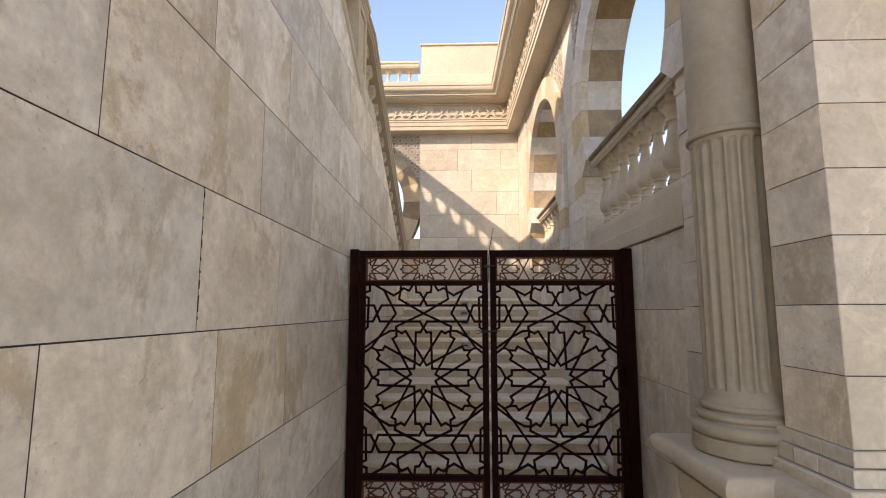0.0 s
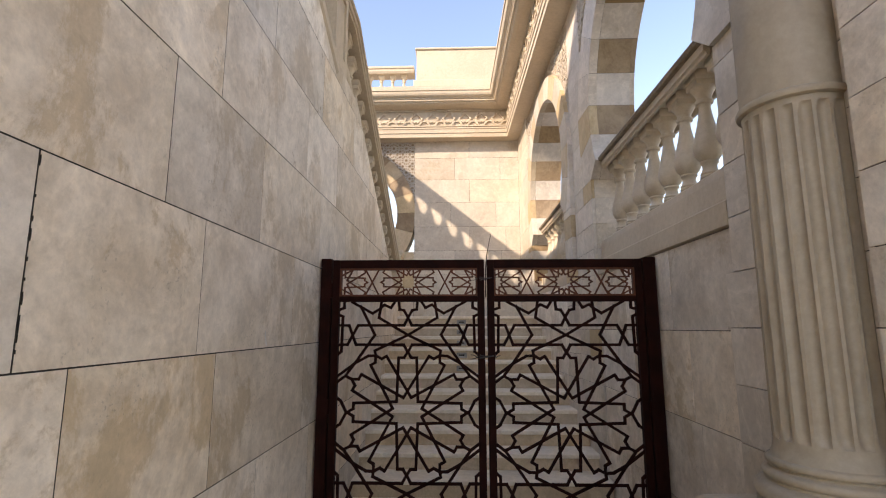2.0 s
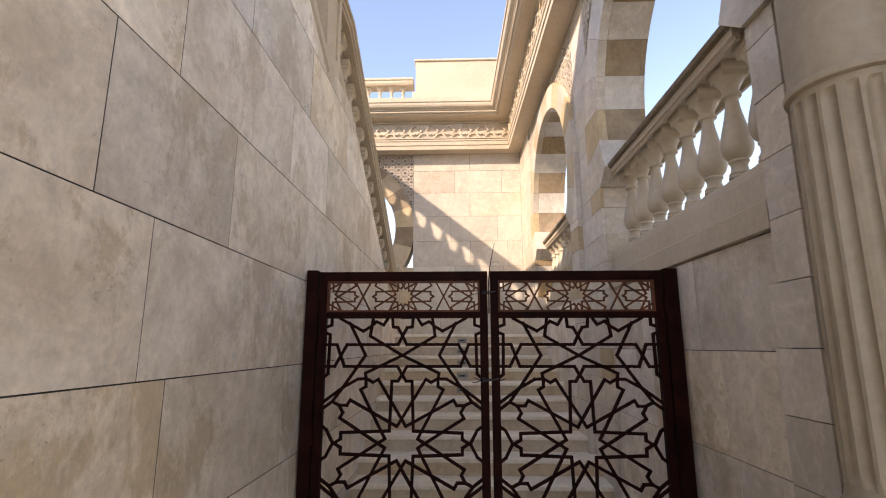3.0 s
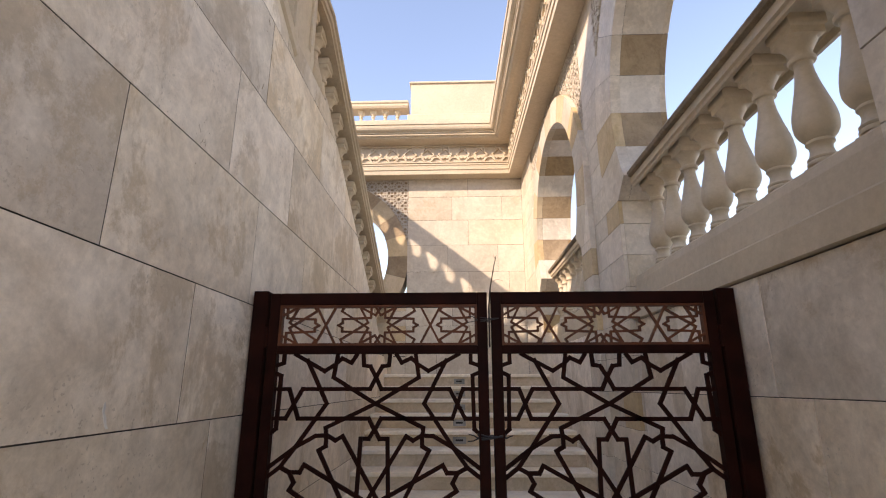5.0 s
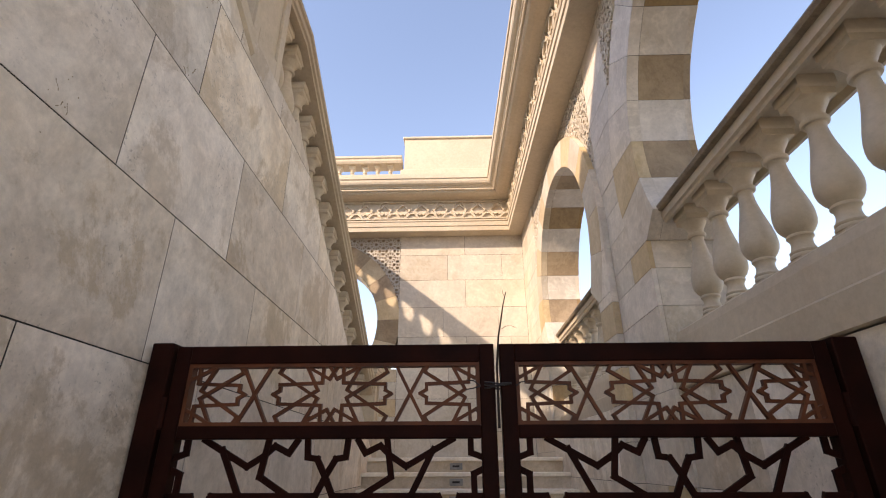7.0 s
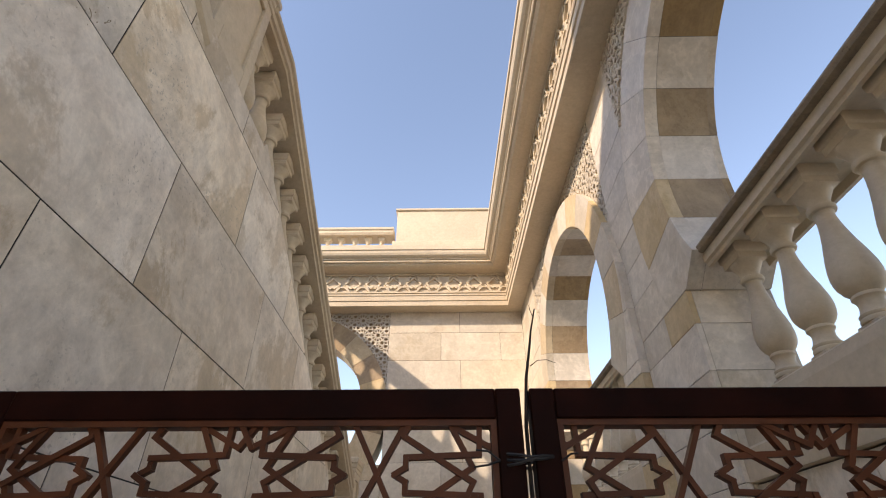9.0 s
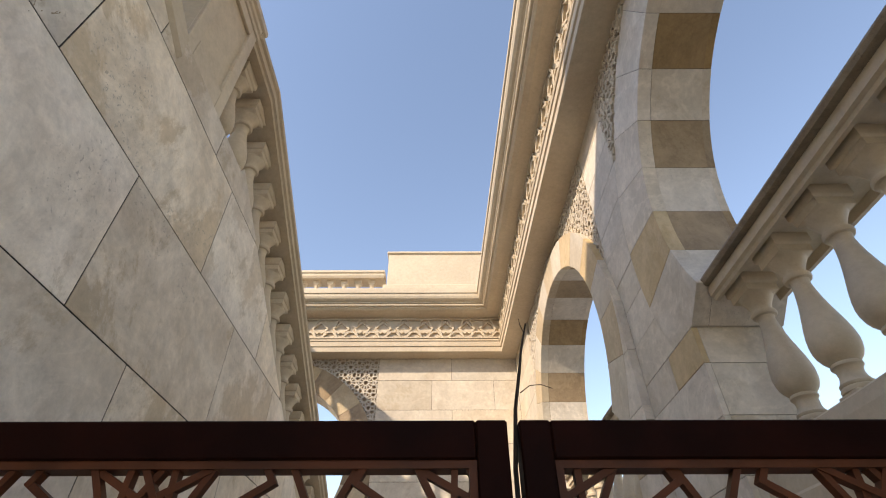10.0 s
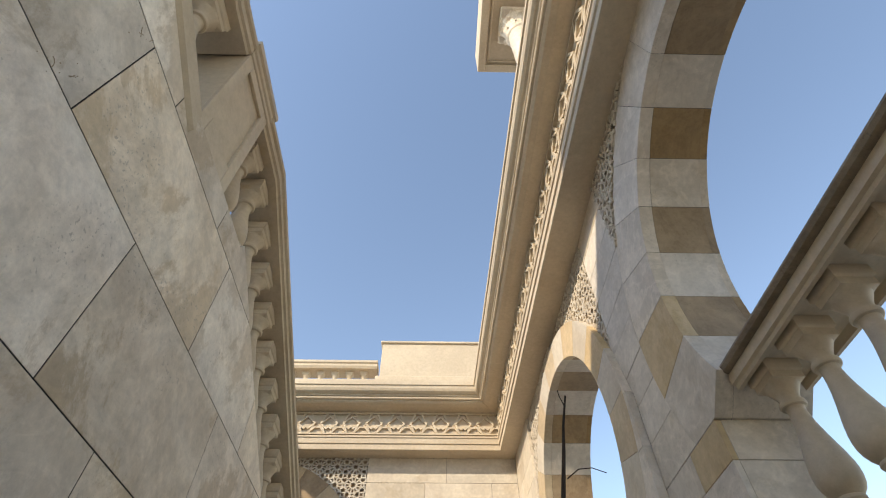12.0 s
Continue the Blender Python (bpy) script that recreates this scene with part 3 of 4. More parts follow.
def voussoir_poly(i, r0, r1, g=0.0015, low=-0.77, start=-30.6, step=241.2 / 15):
    """Outline of arch stone i of 15, from radius r0 to r1, about the arch's centre; low: height of the springing."""
    n = 5
    arc = lambda r, s, e: [(r * math.cos(radians(s + (e - s) * k / n)), r * math.sin(radians(s + (e - s) * k / n))) for k in range(n + 1)]
    gi, go = math.degrees(g / r0), math.degrees(g / r1)

    def foot(top):
        tail = math.degrees(math.asin(low / r1))
        return [(r0 * math.cos(radians(start)), r0 * math.sin(radians(start)) - 0.004), *arc(r0, start + 0.3, top - gi), *reversed(arc(r1, tail, top - go)), (1.21, low)]

    if i == 0:
        return foot(start + step)
    if i == 14:
        return [(-x, z) for x, z in reversed(foot(180 - start - 14 * step))]
    a0, a1 = start + step * i, start + step * (i + 1)
    return arc(r0, a0 + gi, a1 - gi) + list(reversed(arc(r1, a0 + go, a1 - go)))


def arch(centre, high, place, thick, parent, face_tan, plain, light_mat, r=ARCH_R, ring=RING_R, **shape):
    """A ring of 15 stones: a face slab on each side and a lining slab between."""
    for i in range(15):
        poly = [(centre + a, high + b) for a, b in voussoir_poly(i, r, ring, **shape)]
        slab(poly, place, M_PALE if i in face_tan else light_mat, parent, -0.085, 0.0, "arch_stone")
        lining = [(centre + a, high + b) for a, b in voussoir_poly(i, r + 0.001, ring - 0.06, **shape)]
        slab(lining, place, M_TAN if i % 2 else M_PIER, parent, -thick + 0.05, -0.0865, "arch_stone")
        slab(poly, lambda a, b, d: place(a, b, -thick - d), M_TAN if i % 2 else plain, parent, -0.05, 0.0, "arch_stone")


def mortar(centre, high, place, thick, r=ARCH_R, ring=RING_R, **shape):
    bm = bmesh.new()
    for i in range(15):
        poly = [(centre + a, high + b) for a, b in voussoir_poly(i, r + 0.004, ring - 0.004, 0.0, **shape)]
        prism(bm, shrink(poly, 0.0005), place, -thick + 0.004, -0.004)
    part("mortar", bm, M_JOINT, wall_right)


NEAR_SHAPE = dict(r=NEAR_R, ring=NEAR_RING, low=3.19 - ARCH_Z, start=-28.9, step=16.05)
mortar(NEAR_Y, ARCH_Z, right_near, ARCADE_OUT - RIGHT_X, **NEAR_SHAPE)
mortar(7.90, FAR_Z, right_far, ARCADE_OUT - FAR_X)
arch(NEAR_Y, ARCH_Z, right_near, ARCADE_OUT - RIGHT_X, wall_right, (1, 13), M_PIER, M_PIER, **NEAR_SHAPE)
arch(7.90, FAR_Z, right_far, ARCADE_OUT - FAR_X, wall_right, (1, 3, 5, 7, 9, 11, 13), M_PIER, M_BACK)


# ---- pierced screens in the spandrels ----
def star_lines(a0, a1, b0, b1, s):
    """Rosettes of twelve petals on a square grid, with small stars between them."""
    lines = []
    ring = lambda px, py, rs, n, off=0.0: [(px + rs[q % len(rs)] * math.cos(math.tau * (q + off) / n), py + rs[q % len(rs)] * math.sin(math.tau * (q + off) / n)) for q in range(n + 1)]
    for j in range(int((b1 - b0) / s) + 2):
        for i in range(int((a1 - a0) / s) + 2):
            px, py = a0 + i * s, b1 - 0.5 * s - j * s
            lines.append(ring(px, py, (0.15 * s, 0.21 * s), 24))
            lines.append(ring(px, py, (0.41 * s, 0.50 * s), 24))
            for q in range(12):
                c, d = math.cos(math.tau * (q + 0.5) / 12), math.sin(math.tau * (q + 0.5) / 12)
                lines.append([(px + 0.21 * s * c, py + 0.21 * s * d), (px + 0.45 * s * c, py + 0.45 * s * d)])
            qx, qy = px + 0.5 * s, py + 0.5 * s
            lines.append(ring(qx, qy, (0.10 * s, 0.17 * s), 8))
            for q in range(4):
                c, d = math.cos(math.tau * (q + 0.5) / 4), math.sin(math.tau * (q + 0.5) / 4)
                lines.append([(qx + 0.15 * s * c, qy + 0.15 * s * d), (qx + 0.27 * s * c, qy + 0.27 * s * d)])
    return lines


def screen(name, place, centre, high, a0, a1, b0, b1, inside, s, depth=-0.014, ring=RING_R):
    bm = bmesh.new()
    bars(bm, clip_lines(star_lines(a0, a1, b0, b1, s), inside), place, 0.018, depth - 0.022, depth)
    ob = part(name, bm, M_BACK)
    tagged(ob, "pierced cream stone screen with interlaced stars beside an arch", "stone screen", "pierced screens", kind="stuff")
    near = a1 if centre <= a0 + 0.01 else a0
    sgn = 1 if near == a1 else -1
    arc = [(centre + sgn * (ring - 0.12) * math.cos(radians(a)), high + (ring - 0.12) * math.sin(radians(a))) for a in range(6, 91, 7)]
    # tan sheet added behind the holes in place of the shaded interior
    bm = bmesh.new()
    prism(bm, [(near, arc[0][1]), *arc, (centre, b1), (near, b1)], place, depth - 0.08, depth - 0.06)
    under(part("backing", bm, M_TAN), ob)
    return ob


def beside(centre, high, lo, hi, ring=RING_R):
    return lambda a, b: lo <= a <= hi and high + 0.2 <= b <= SOFFIT and (a - centre) ** 2 + (b - high) ** 2 >= (ring - 0.01) ** 2


screen("pierced_screen", right_near, NEAR_Y, ARCH_Z, NEAR_Y, 5.80, 4.45, SOFFIT, beside(NEAR_Y, ARCH_Z, NEAR_Y, 5.80, NEAR_RING), 0.26, 0.012, NEAR_RING)
screen("pierced_screen", right_near, NEAR_Y, ARCH_Z, 2.97, NEAR_Y, 4.45, SOFFIT, beside(NEAR_Y, ARCH_Z, 2.97, NEAR_Y, NEAR_RING), 0.26, 0.012, NEAR_RING)
screen("pierced_screen", right_far, 7.90, FAR_Z, 6.43, 7.90, 4.30, SOFFIT, beside(7.90, FAR_Z, 6.43, 7.9), 0.26, -0.052)
screen("pierced_screen", right_far, 7.90, FAR_Z, 7.90, 9.38, 4.35, SOFFIT, beside(7.90, FAR_Z, 7.9, 9.38), 0.26, -0.03)


# closing strip between the pier and the far screen
bm = box(bmesh.new(), RIGHT_X + 0.006, RIGHT_X + 0.06, 6.42, 6.445, 4.15, SOFFIT)
part("panel", bm, M_BACK, wall_right)


# ---- balustrades in the arches ----
def arch_balustrade(name, face, y0, y1, first, count, label, deep=0.268):
    ob = empty(name, (face + 0.16, (y0 + y1) / 2, 2.2), label, "balustrade", "balustrades")
    base = [(-0.04, 2.205), (-0.022, 2.21), (-0.022, 2.335), (-0.03, 2.345), (-0.062, 2.352), (-0.066, 2.36), (-0.075, 2.50), (-0.085, 2.548), (-0.10, 2.56), (-0.43, 2.56), (-0.43, 2.205)]
    bm = bmesh.new()
    sweep(bm, base, [lambda p, z, y=y: (face - p, y, z) for y in (y0, y1)])
    under(part("base", bm, M_CAST), ob)
    ends = [lambda p, z, y=y: (face - p, y, z) for y in (y0 + 0.16, y1 - 0.16)]
    rail = [(-0.42, 3.245), (-0.40, 3.245), (-0.395, 3.285), (-0.105, 3.285), (-0.10, 3.245), (-0.08, 3.245), (-0.076, 3.262), (-0.062, 3.27), (-0.062, 3.318), (-0.44, 3.318), (-0.44, 3.27)]
    bm = sweep(bmesh.new(), rail, ends)
    rail_part = under(part("handrail", bm, M_CAST, None, "", True), ob)
    # top moulding, darker than the rail under it
    edge = [(-0.05, 3.319), (-0.034, 3.326), (-0.026, 3.345), (-0.034, 3.363), (-0.06, 3.378), (-0.43, 3.378), (-0.455, 3.36), (-0.455, 3.33), (-0.44, 3.319)]
    bm = sweep(bmesh.new(), edge, ends)
    coping = part("coping", bm, M_DARK_CAST, None, "dark stone coping", True)
    coping.parent = rail_part
    mesh = baluster_mesh(0.735, 0.084)
    for k in range(count):
        stand(mesh, (face + deep, first - 0.2795 * k, 2.556), ob)
    return ob


arch_balustrade("arch_balustrade", RIGHT_X, 3.19, 5.61, 5.345, 8, "cream cast stone balustrade with turned balusters in an arch", 0.205)
arch_balustrade("arch_balustrade", FAR_X + 0.02, 6.69, 9.11, 8.87, 8, "cream cast stone balustrade with turned balusters in the far arch", 0.20)
bm = bmesh.new()
box(bm, 1.7, 2.7, 3.2, 14.0, 2.05, 2.2)
tagged(part("gallery_floor", bm, M_TREAD), "stone floor of the open terrace behind the arcade", "floor", kind="structure")

# ---- near pier, column and pedestal ----
bm = bmesh.new()
box(bm, 1.505, 3.4, 2.025, 2.4, 0.0, SOFFIT)
wall_pier = tagged(part("wall_pier", bm, M_JOINT), "pale limestone corner pier laid in even courses", "wall", kind="structure")
side = lambda a, b, d: (1.5 - d, a, b)
front = lambda a, b, d: (a, 2.02 - d, b)
inner = lambda a, b, d: (1.55 - d, a, b)
jamb = lambda a, b, d: (1.445 - d, a, b)
PZ = [1.13 + 0.2775 * k for k in range(-1, 16)] + [SOFFIT]
for k, (z0, z1) in enumerate(zip(PZ, PZ[1:])):
    slab(rect(2.02, 2.42, z0, z1), side, M_PANEL, wall_pier, -0.03, 0.0)
    slab(rect(1.5, 2.3 if k % 2 else 1.9, z0, z1), front, M_PIER, wall_pier, -0.02, 0.0)
    slab(rect(2.3 if k % 2 else 1.9, 3.4, z0, z1), front, M_PIER, wall_pier, -0.02, 0.0)
    slab(rect(2.42, 3.0, z0, z1), inner, M_PANEL, wall_pier, -0.03, 0.0)
    if z1 < 3.2:
        slab(rect(2.98, 3.26 if z1 < 2.0 else 3.19, z0, z1), jamb, M_PIER, wall_pier, -0.1, 0.0)
    elif z0 < 3.19:
        slab(rect(2.98, 3.19, z0, 3.19), jamb, M_PIER, wall_pier, -0.1, 0.0)
for z0, z1 in zip(COURSES[8:12], COURSES[9:13]):
    bm = bmesh.new()
    box(bm, 1.55, ARCADE_OUT, 3.1, 3.185, z0 + 0.0015, z1 - 0.0015, 0.0015)
    part("jamb_stone", bm, M_PIER, wall_right)
pier_panels(right_near, lambda z: 2.6, lambda z: ring_y(z, NEAR_Y, -1, ARCH_Z, NEAR_RING) if z < 4.72 else 2.97, COURSES[12:], M_PIER, lambda k, z: None, lambda k, z: None)

# plinth of the pier
plinth = empty("plinth", (1.9, 2.2, 0), "pale stone plinth in two steps round the pier", "plinth", kind="structure")
chip = random.Random(8)
for o, z0, z1 in ((0.02, 1.072, 1.13), (0.04, 1.004, 1.068)):
    bm = bmesh.new()
    box(bm, 1.505 - o, 3.4, 2.025 - o, 2.5, z0 - 0.003, z1 - 0.003)
    under(part("plinth_course", bm, M_DARK_CAST), plinth)
    x = 1.5 - o
    while x < 3.3:
        w = chip.uniform(0.10, 0.30)
        bm = box(bmesh.new(), x + 0.0015, min(x + w, 3.4) - 0.0015, 2.02 - o - chip.uniform(0, 0.003), 2.16, z0, z1, 0.002)
        under(part("plinth_stone", bm, chip.choice((M_PIER, M_PIER, M_BACK)), None), plinth)
        x += w
    y = 2.1635
    while y < 2.45:
        w = chip.uniform(0.09, 0.2)
        bm = box(bmesh.new(), 1.5 - o - chip.uniform(0, 0.003), 1.62, y, min(y + w, 2.5) - 0.003, z0, z1, 0.002)
        under(part("plinth_stone", bm, chip.choice((M_PIER, M_BACK)), None), plinth)
        y += w
bm = bmesh.new()
box(bm, 1.43, 3.4, 1.95, 2.5, 0.74, 1.0, 0.006)
under(part("plinth_course", bm, M_PIER), plinth)
bm = bmesh.new()
box(bm, 1.44, 3.4, 1.96, 2.5, 0.0, 0.735, 0.006)
under(part("plinth_course", bm, M_PIER), plinth)

CX, CY = 1.484, 2.68
column = empty("column", (CX, CY, 0.95), "beige cast stone column, fluted below a ring and smooth above", "column")


def fluted(bm, z0, z1, r0, r1, flutes=20, depth=0.017):
    per = 10
    n = flutes * per
    span = 0.045
    steps = [0.0, 0.03, 0.055] + [0.075 + span * math.sin(radians(q)) ** 2 for q in range(0, 91, 15)]
    levels = [z0 + v for v in steps] + [z0 + (z1 - z0) * v for v in (0.3, 0.5, 0.7)] + [z1 - v + 0.045 for v in reversed(steps[2:])] + [z1]
    rings = []
    for z in levels:
        r = r0 + (r1 - r0) * (z - z0) / (z1 - z0) + 0.018 * max(0.0, 1 - (z - z0) / 0.06) ** 2
        fade = max(0.0, min(1.0, (z - z0 - 0.075) / span, (z1 - 0.03 - z) / span))
        fade = math.sqrt(1 - (1 - fade) ** 2)
        ring = []
        for i in range(n):
            u = (i % per) / per
            edge = 0.28 + 0.3 * (1 - fade)
            dip = 0.0 if u < edge else math.sin(math.pi * (u - edge) / (1 - edge)) ** 0.5
            rr = r - depth * dip * fade
            a = math.tau * i / n
            ring.append(bm.verts.new((CX + rr * math.cos(a), CY + rr * math.sin(a), z)))
        rings.append(ring)
    for lo, hi in zip(rings, rings[1:]):
        for i in range(n):
            bm.faces.new((lo[i], lo[(i + 1) % n], hi[(i + 1) % n], hi[i]))
    bm.faces.new(rings[0]), bm.faces.new(rings[-1])
    return bm


bm = fluted(bmesh.new(), 1.19, 2.585, 0.196, 0.194)
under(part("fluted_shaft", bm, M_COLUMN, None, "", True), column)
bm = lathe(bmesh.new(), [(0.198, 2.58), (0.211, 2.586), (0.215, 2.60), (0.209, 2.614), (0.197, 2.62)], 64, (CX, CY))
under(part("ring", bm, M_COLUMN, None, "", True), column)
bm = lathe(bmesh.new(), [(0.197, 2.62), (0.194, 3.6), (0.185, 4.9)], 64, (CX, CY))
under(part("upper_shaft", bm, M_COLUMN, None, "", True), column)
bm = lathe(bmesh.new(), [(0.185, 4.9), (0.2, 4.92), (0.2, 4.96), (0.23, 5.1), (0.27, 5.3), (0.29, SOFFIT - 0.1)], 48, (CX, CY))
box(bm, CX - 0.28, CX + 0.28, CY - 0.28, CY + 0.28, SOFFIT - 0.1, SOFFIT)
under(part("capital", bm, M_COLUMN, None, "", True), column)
prof = [(0.262, 0.955), (0.268, 0.962), (0.268, 1.03), (0.262, 1.036)]
prof += [(0.243 + 0.032 * math.cos(radians(a)), 1.069 + 0.032 * math.sin(radians(a))) for a in range(-80, 81, 20)]
prof += [(0.238, 1.104), (0.232, 1.108), (0.231, 1.116)]
prof += [(0.226 + 0.017 * math.cos(radians(a)), 1.134 + 0.017 * math.sin(radians(a))) for a in range(-75, 76, 25)]
prof += [(0.222, 1.152), (0.217, 1.158), (0.219, 1.164)]
prof += [(0.213 + 0.015 * math.cos(radians(a)), 1.180 + 0.015 * math.sin(radians(a))) for a in range(-75, 76, 25)]
prof += [(0.208, 1.198), (0.200, 1.212)]
bm = lathe(bmesh.new(), prof, 64, (CX, CY))
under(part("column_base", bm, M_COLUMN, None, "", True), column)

pedestal = empty("pedestal", (CX, 2.66, 0), "cream stone pedestal with a rounded cap and sunk panel", "pedestal")
bm = bmesh.new()
rings = []
x0, x1, y0, y1 = 1.20, 1.72, 2.32, 3.03
shape = [(-0.02, 0.80), (0.0, 0.81), (0.0, 0.84)] + [(0.02 + 0.055 * math.cos(radians(a)), 0.895 + 0.055 * math.sin(radians(a))) for a in range(-70, 91, 20)]
for o, z in shape:
    rings.append([bm.verts.new(p) for p in ((x0 - o, y0 - o, z), (x1 + o, y0 - o, z), (x1 + o, y1 + o, z), (x0 - o, y1 + o, z))])
for lo, hi in zip(rings, rings[1:]):
    for i in range(4):
        bm.faces.new((lo[i], lo[(i + 1) % 4], hi[(i + 1) % 4], hi[i]))
bm.faces.new(rings[0]), bm.faces.new(rings[-1])
under(part("cap", bm, M_CAST, None, "", True), pedestal)
bm = bmesh.new()
box(bm, x0 + 0.02, x1, y0 + 0.02, y1 - 0.02, 0.0, 0.80)
under(part("dado", bm, M_CAST), pedestal)
bm = bmesh.new()
for a0, a1, b0, b1 in ((y0 + 0.02, y0 + 0.12, 0.14, 0.799), (y1 - 0.12, y1 - 0.02, 0.14, 0.799), (y0 + 0.12, y1 - 0.12, 0.70, 0.799), (y0 + 0.02, y1 - 0.02, 0.0, 0.139)):
    box(bm, x0, x0 + 0.02, a0, a1, b0, b1, 0.004)
under(part("panel_frame", bm, M_CAST), pedestal)
# the pedestal's cap runs on round the pier
bm = bmesh.new()
sweep(bm, [(o, z) for o, z in shape] + [(-0.2, 0.95), (-0.2, 0.80)], [lambda p, z: (1.40 - p, 2.26, z), lambda p, z: (1.40 - p, 1.92 - p, z), lambda p, z: (3.4, 1.92 - p, z)])
under(part("cap_course", bm, M_CAST, None, "", True), plinth)

# ---- end wall ----
bm = bmesh.new()
box(bm, -0.84, FAR_X + 0.6, BACK_Y + 0.005, BACK_Y + 0.5, 0.0, SOFFIT)
box(bm, WING_X - 0.3, -0.84, BACK_Y + 0.17, BACK_Y + 0.5, 5.4, SOFFIT)
box(bm, WING_X - 0.3, -0.84, BACK_Y + 0.012, BACK_Y + 0.5, 0.0, 2.2)
box(bm, -1.06, -0.85, BACK_Y + 0.012, BACK_Y + 0.46, 2.2, 3.17)
wall_back = tagged(part("wall_back", bm, M_JOINT), "end wall of sunlit cream limestone blocks", "wall", kind="structure")
ZB = [0.0, 0.5, 1.0, 1.5, 1.87, 2.25, 2.73, 3.21, 3.70, 4.20, 4.68, 5.14, SOFFIT]
XB = [(0.1,), (0.6,), (0.1,), (0.6,), (-0.3, 0.7), (0.28,), (-0.02, 0.91), (0.28, 1.0), (-0.1, 0.81), (0.28,), (-0.02, 0.91), (0.28,)]
for z0, z1, cuts in zip(ZB, ZB[1:], XB):
    edges = [-0.84, *cuts, skew(BACK_Y)]
    for a, b in zip(edges, edges[1:]):
        slab(rect(a, b, z0, z1), back_wall, M_BACK, wall_back)
for z0, z1 in ((0.0, 0.5), (0.5, 1.0), (1.0, 1.5), (1.5, 1.87), (1.87, 2.2)):
    for a, b in ((WING_X, -2.7), (-2.7, -1.7), (-1.7, -0.842)):
        slab(rect(a, b, z0, z1), back_wall, M_BACK, wall_back)
BC, BR, BZ = -2.32, 1.13, 3.96
for i in range(15):
    poly = [(BC + a, BZ + b) for a, b in voussoir_poly(i, BR, 1.5)] if 0 < i < 14 else None
    if poly is None:
        sgn = 1 if i == 0 else -1
        raw = [(math.cos(radians(-30.6)) * BR, math.sin(radians(-30.6)) * BR)] + voussoir_poly(0, BR, 1.5)[1:-1] + [(1.15, -0.77)]
        poly = [(BC + sgn * a, BZ + b) for a, b in raw]
    slab(poly, back_wall, M_TAN if i % 2 else M_PALE, wall_back, -0.44, 0.0, "arch_stone")
for k, (z0, z1) in enumerate(zip(COURSES[8:12], COURSES[9:13])):
    slab(rect(BC + 1.17, -0.842, z0, z1), back_wall, M_PALE if k % 2 else M_BACK, wall_back, -0.03, 0.0)
screen("pierced_screen", back_wall, BC, BZ, BC, -0.842, 4.2, SOFFIT,
       lambda a, b: BC <= a <= -0.842 and 4.1 <= b <= SOFFIT and (a - BC) ** 2 + (b - BZ) ** 2 >= 1.49 ** 2, 0.26)
screen("pierced_screen", back_wall, BC, BZ, WING_X, BC, 4.2, SOFFIT,
       lambda a, b: WING_X <= a <= BC and 4.1 <= b <= SOFFIT and (a - BC) ** 2 + (b - BZ) ** 2 >= 1.49 ** 2, 0.26)

# ---- cornice ----
CORNICE = [(-0.5, 5.50), (0.225, 5.50), (0.235, 5.505), (0.235, 5.583), (0.25, 5.59), (0.25, 5.67), (0.262, 5.675), (0.262, 5.70), (0.245, 5.712), (0.225, 5.717),
           (0.225, 6.07), (0.252, 6.072), (0.252, 6.085), (0.30, 6.09), (0.38, 6.10), (0.44, 6.118), (0.468, 6.14), (0.468, 6.158), (0.492, 6.16), (0.50, 6.17), (0.50, 6.188),
           (0.492, 6.197), (0.508, 6.20), (0.515, 6.208), (0.515, 6.222), (0.54, 6.232), (0.568, 6.255), (0.582, 6.29), (0.585, 6.335), (0.60, 6.34), (0.60, 6.40), (0.585, 6.41), (0.585, 6.44), (-0.5, 6.44)]
bm = bmesh.new()
sweep(bm, CORNICE, [lambda p, z: (skew(2.02) - p, 2.02, z), lambda p, z: (skew(BACK_Y) - p, BACK_Y - p, z), lambda p, z: (WING_X + 0.02, BACK_Y - p, z)])
cornice = tagged(part("cornice", bm, M_CAST), "moulded cream stone cornice with a carved interlace band", "cornice", kind="structure")


def frieze(place, a0, a1):
    """Interlaced band: waisted straps joined by peaks and small stars, between fillets."""
    bm = bmesh.new()
    s, lo, hi = 0.33, 5.735, 6.055
    mid, h = (lo + hi) / 2, (hi - lo) / 2
    lines = []
    for i in range(int((a1 - a0) / s) + 2):
        a = a0 + i * s
        for g in (1, -1):
            lines.append([(a + g * 0.35 * s, hi), (a + g * 0.15 * s, mid + 0.05 * h), (a + g * 0.35 * s, lo)])
        lines += [[(a + 0.15 * s, mid + 0.05 * h), (a + 0.5 * s, mid + 0.72 * h), (a + 0.85 * s, mid + 0.05 * h)],
                  [(a - 0.34 * s, lo + 0.1 * h), (a - 0.12 * s, mid - 0.38 * h), (a + 0.12 * s, mid - 0.38 * h), (a + 0.34 * s, lo + 0.1 * h)],
                  [(a + 0.15 * s, mid - 0.05 * h), (a + 0.4 * s, mid - 0.5 * h), (a + 0.5 * s, mid - 0.3 * h), (a + 0.6 * s, mid - 0.5 * h), (a + 0.85 * s, mid - 0.05 * h)]]
    lines = clip_lines(lines, lambda a, b: a0 <= a <= a1, 0.01)
    bars(bm, lines, place, 0.026, 0.215, 0.252)
    bars(bm, [[(a0, lo - 0.004), (a1, lo - 0.004)], [(a0, hi + 0.004), (a1, hi + 0.004)]], place, 0.02, 0.215, 0.262)
    ob = part("frieze", bm, M_CAST)
    return tagged(ob, "carved cream stone interlace band in the cornice", "frieze", "friezes", kind="stuff")


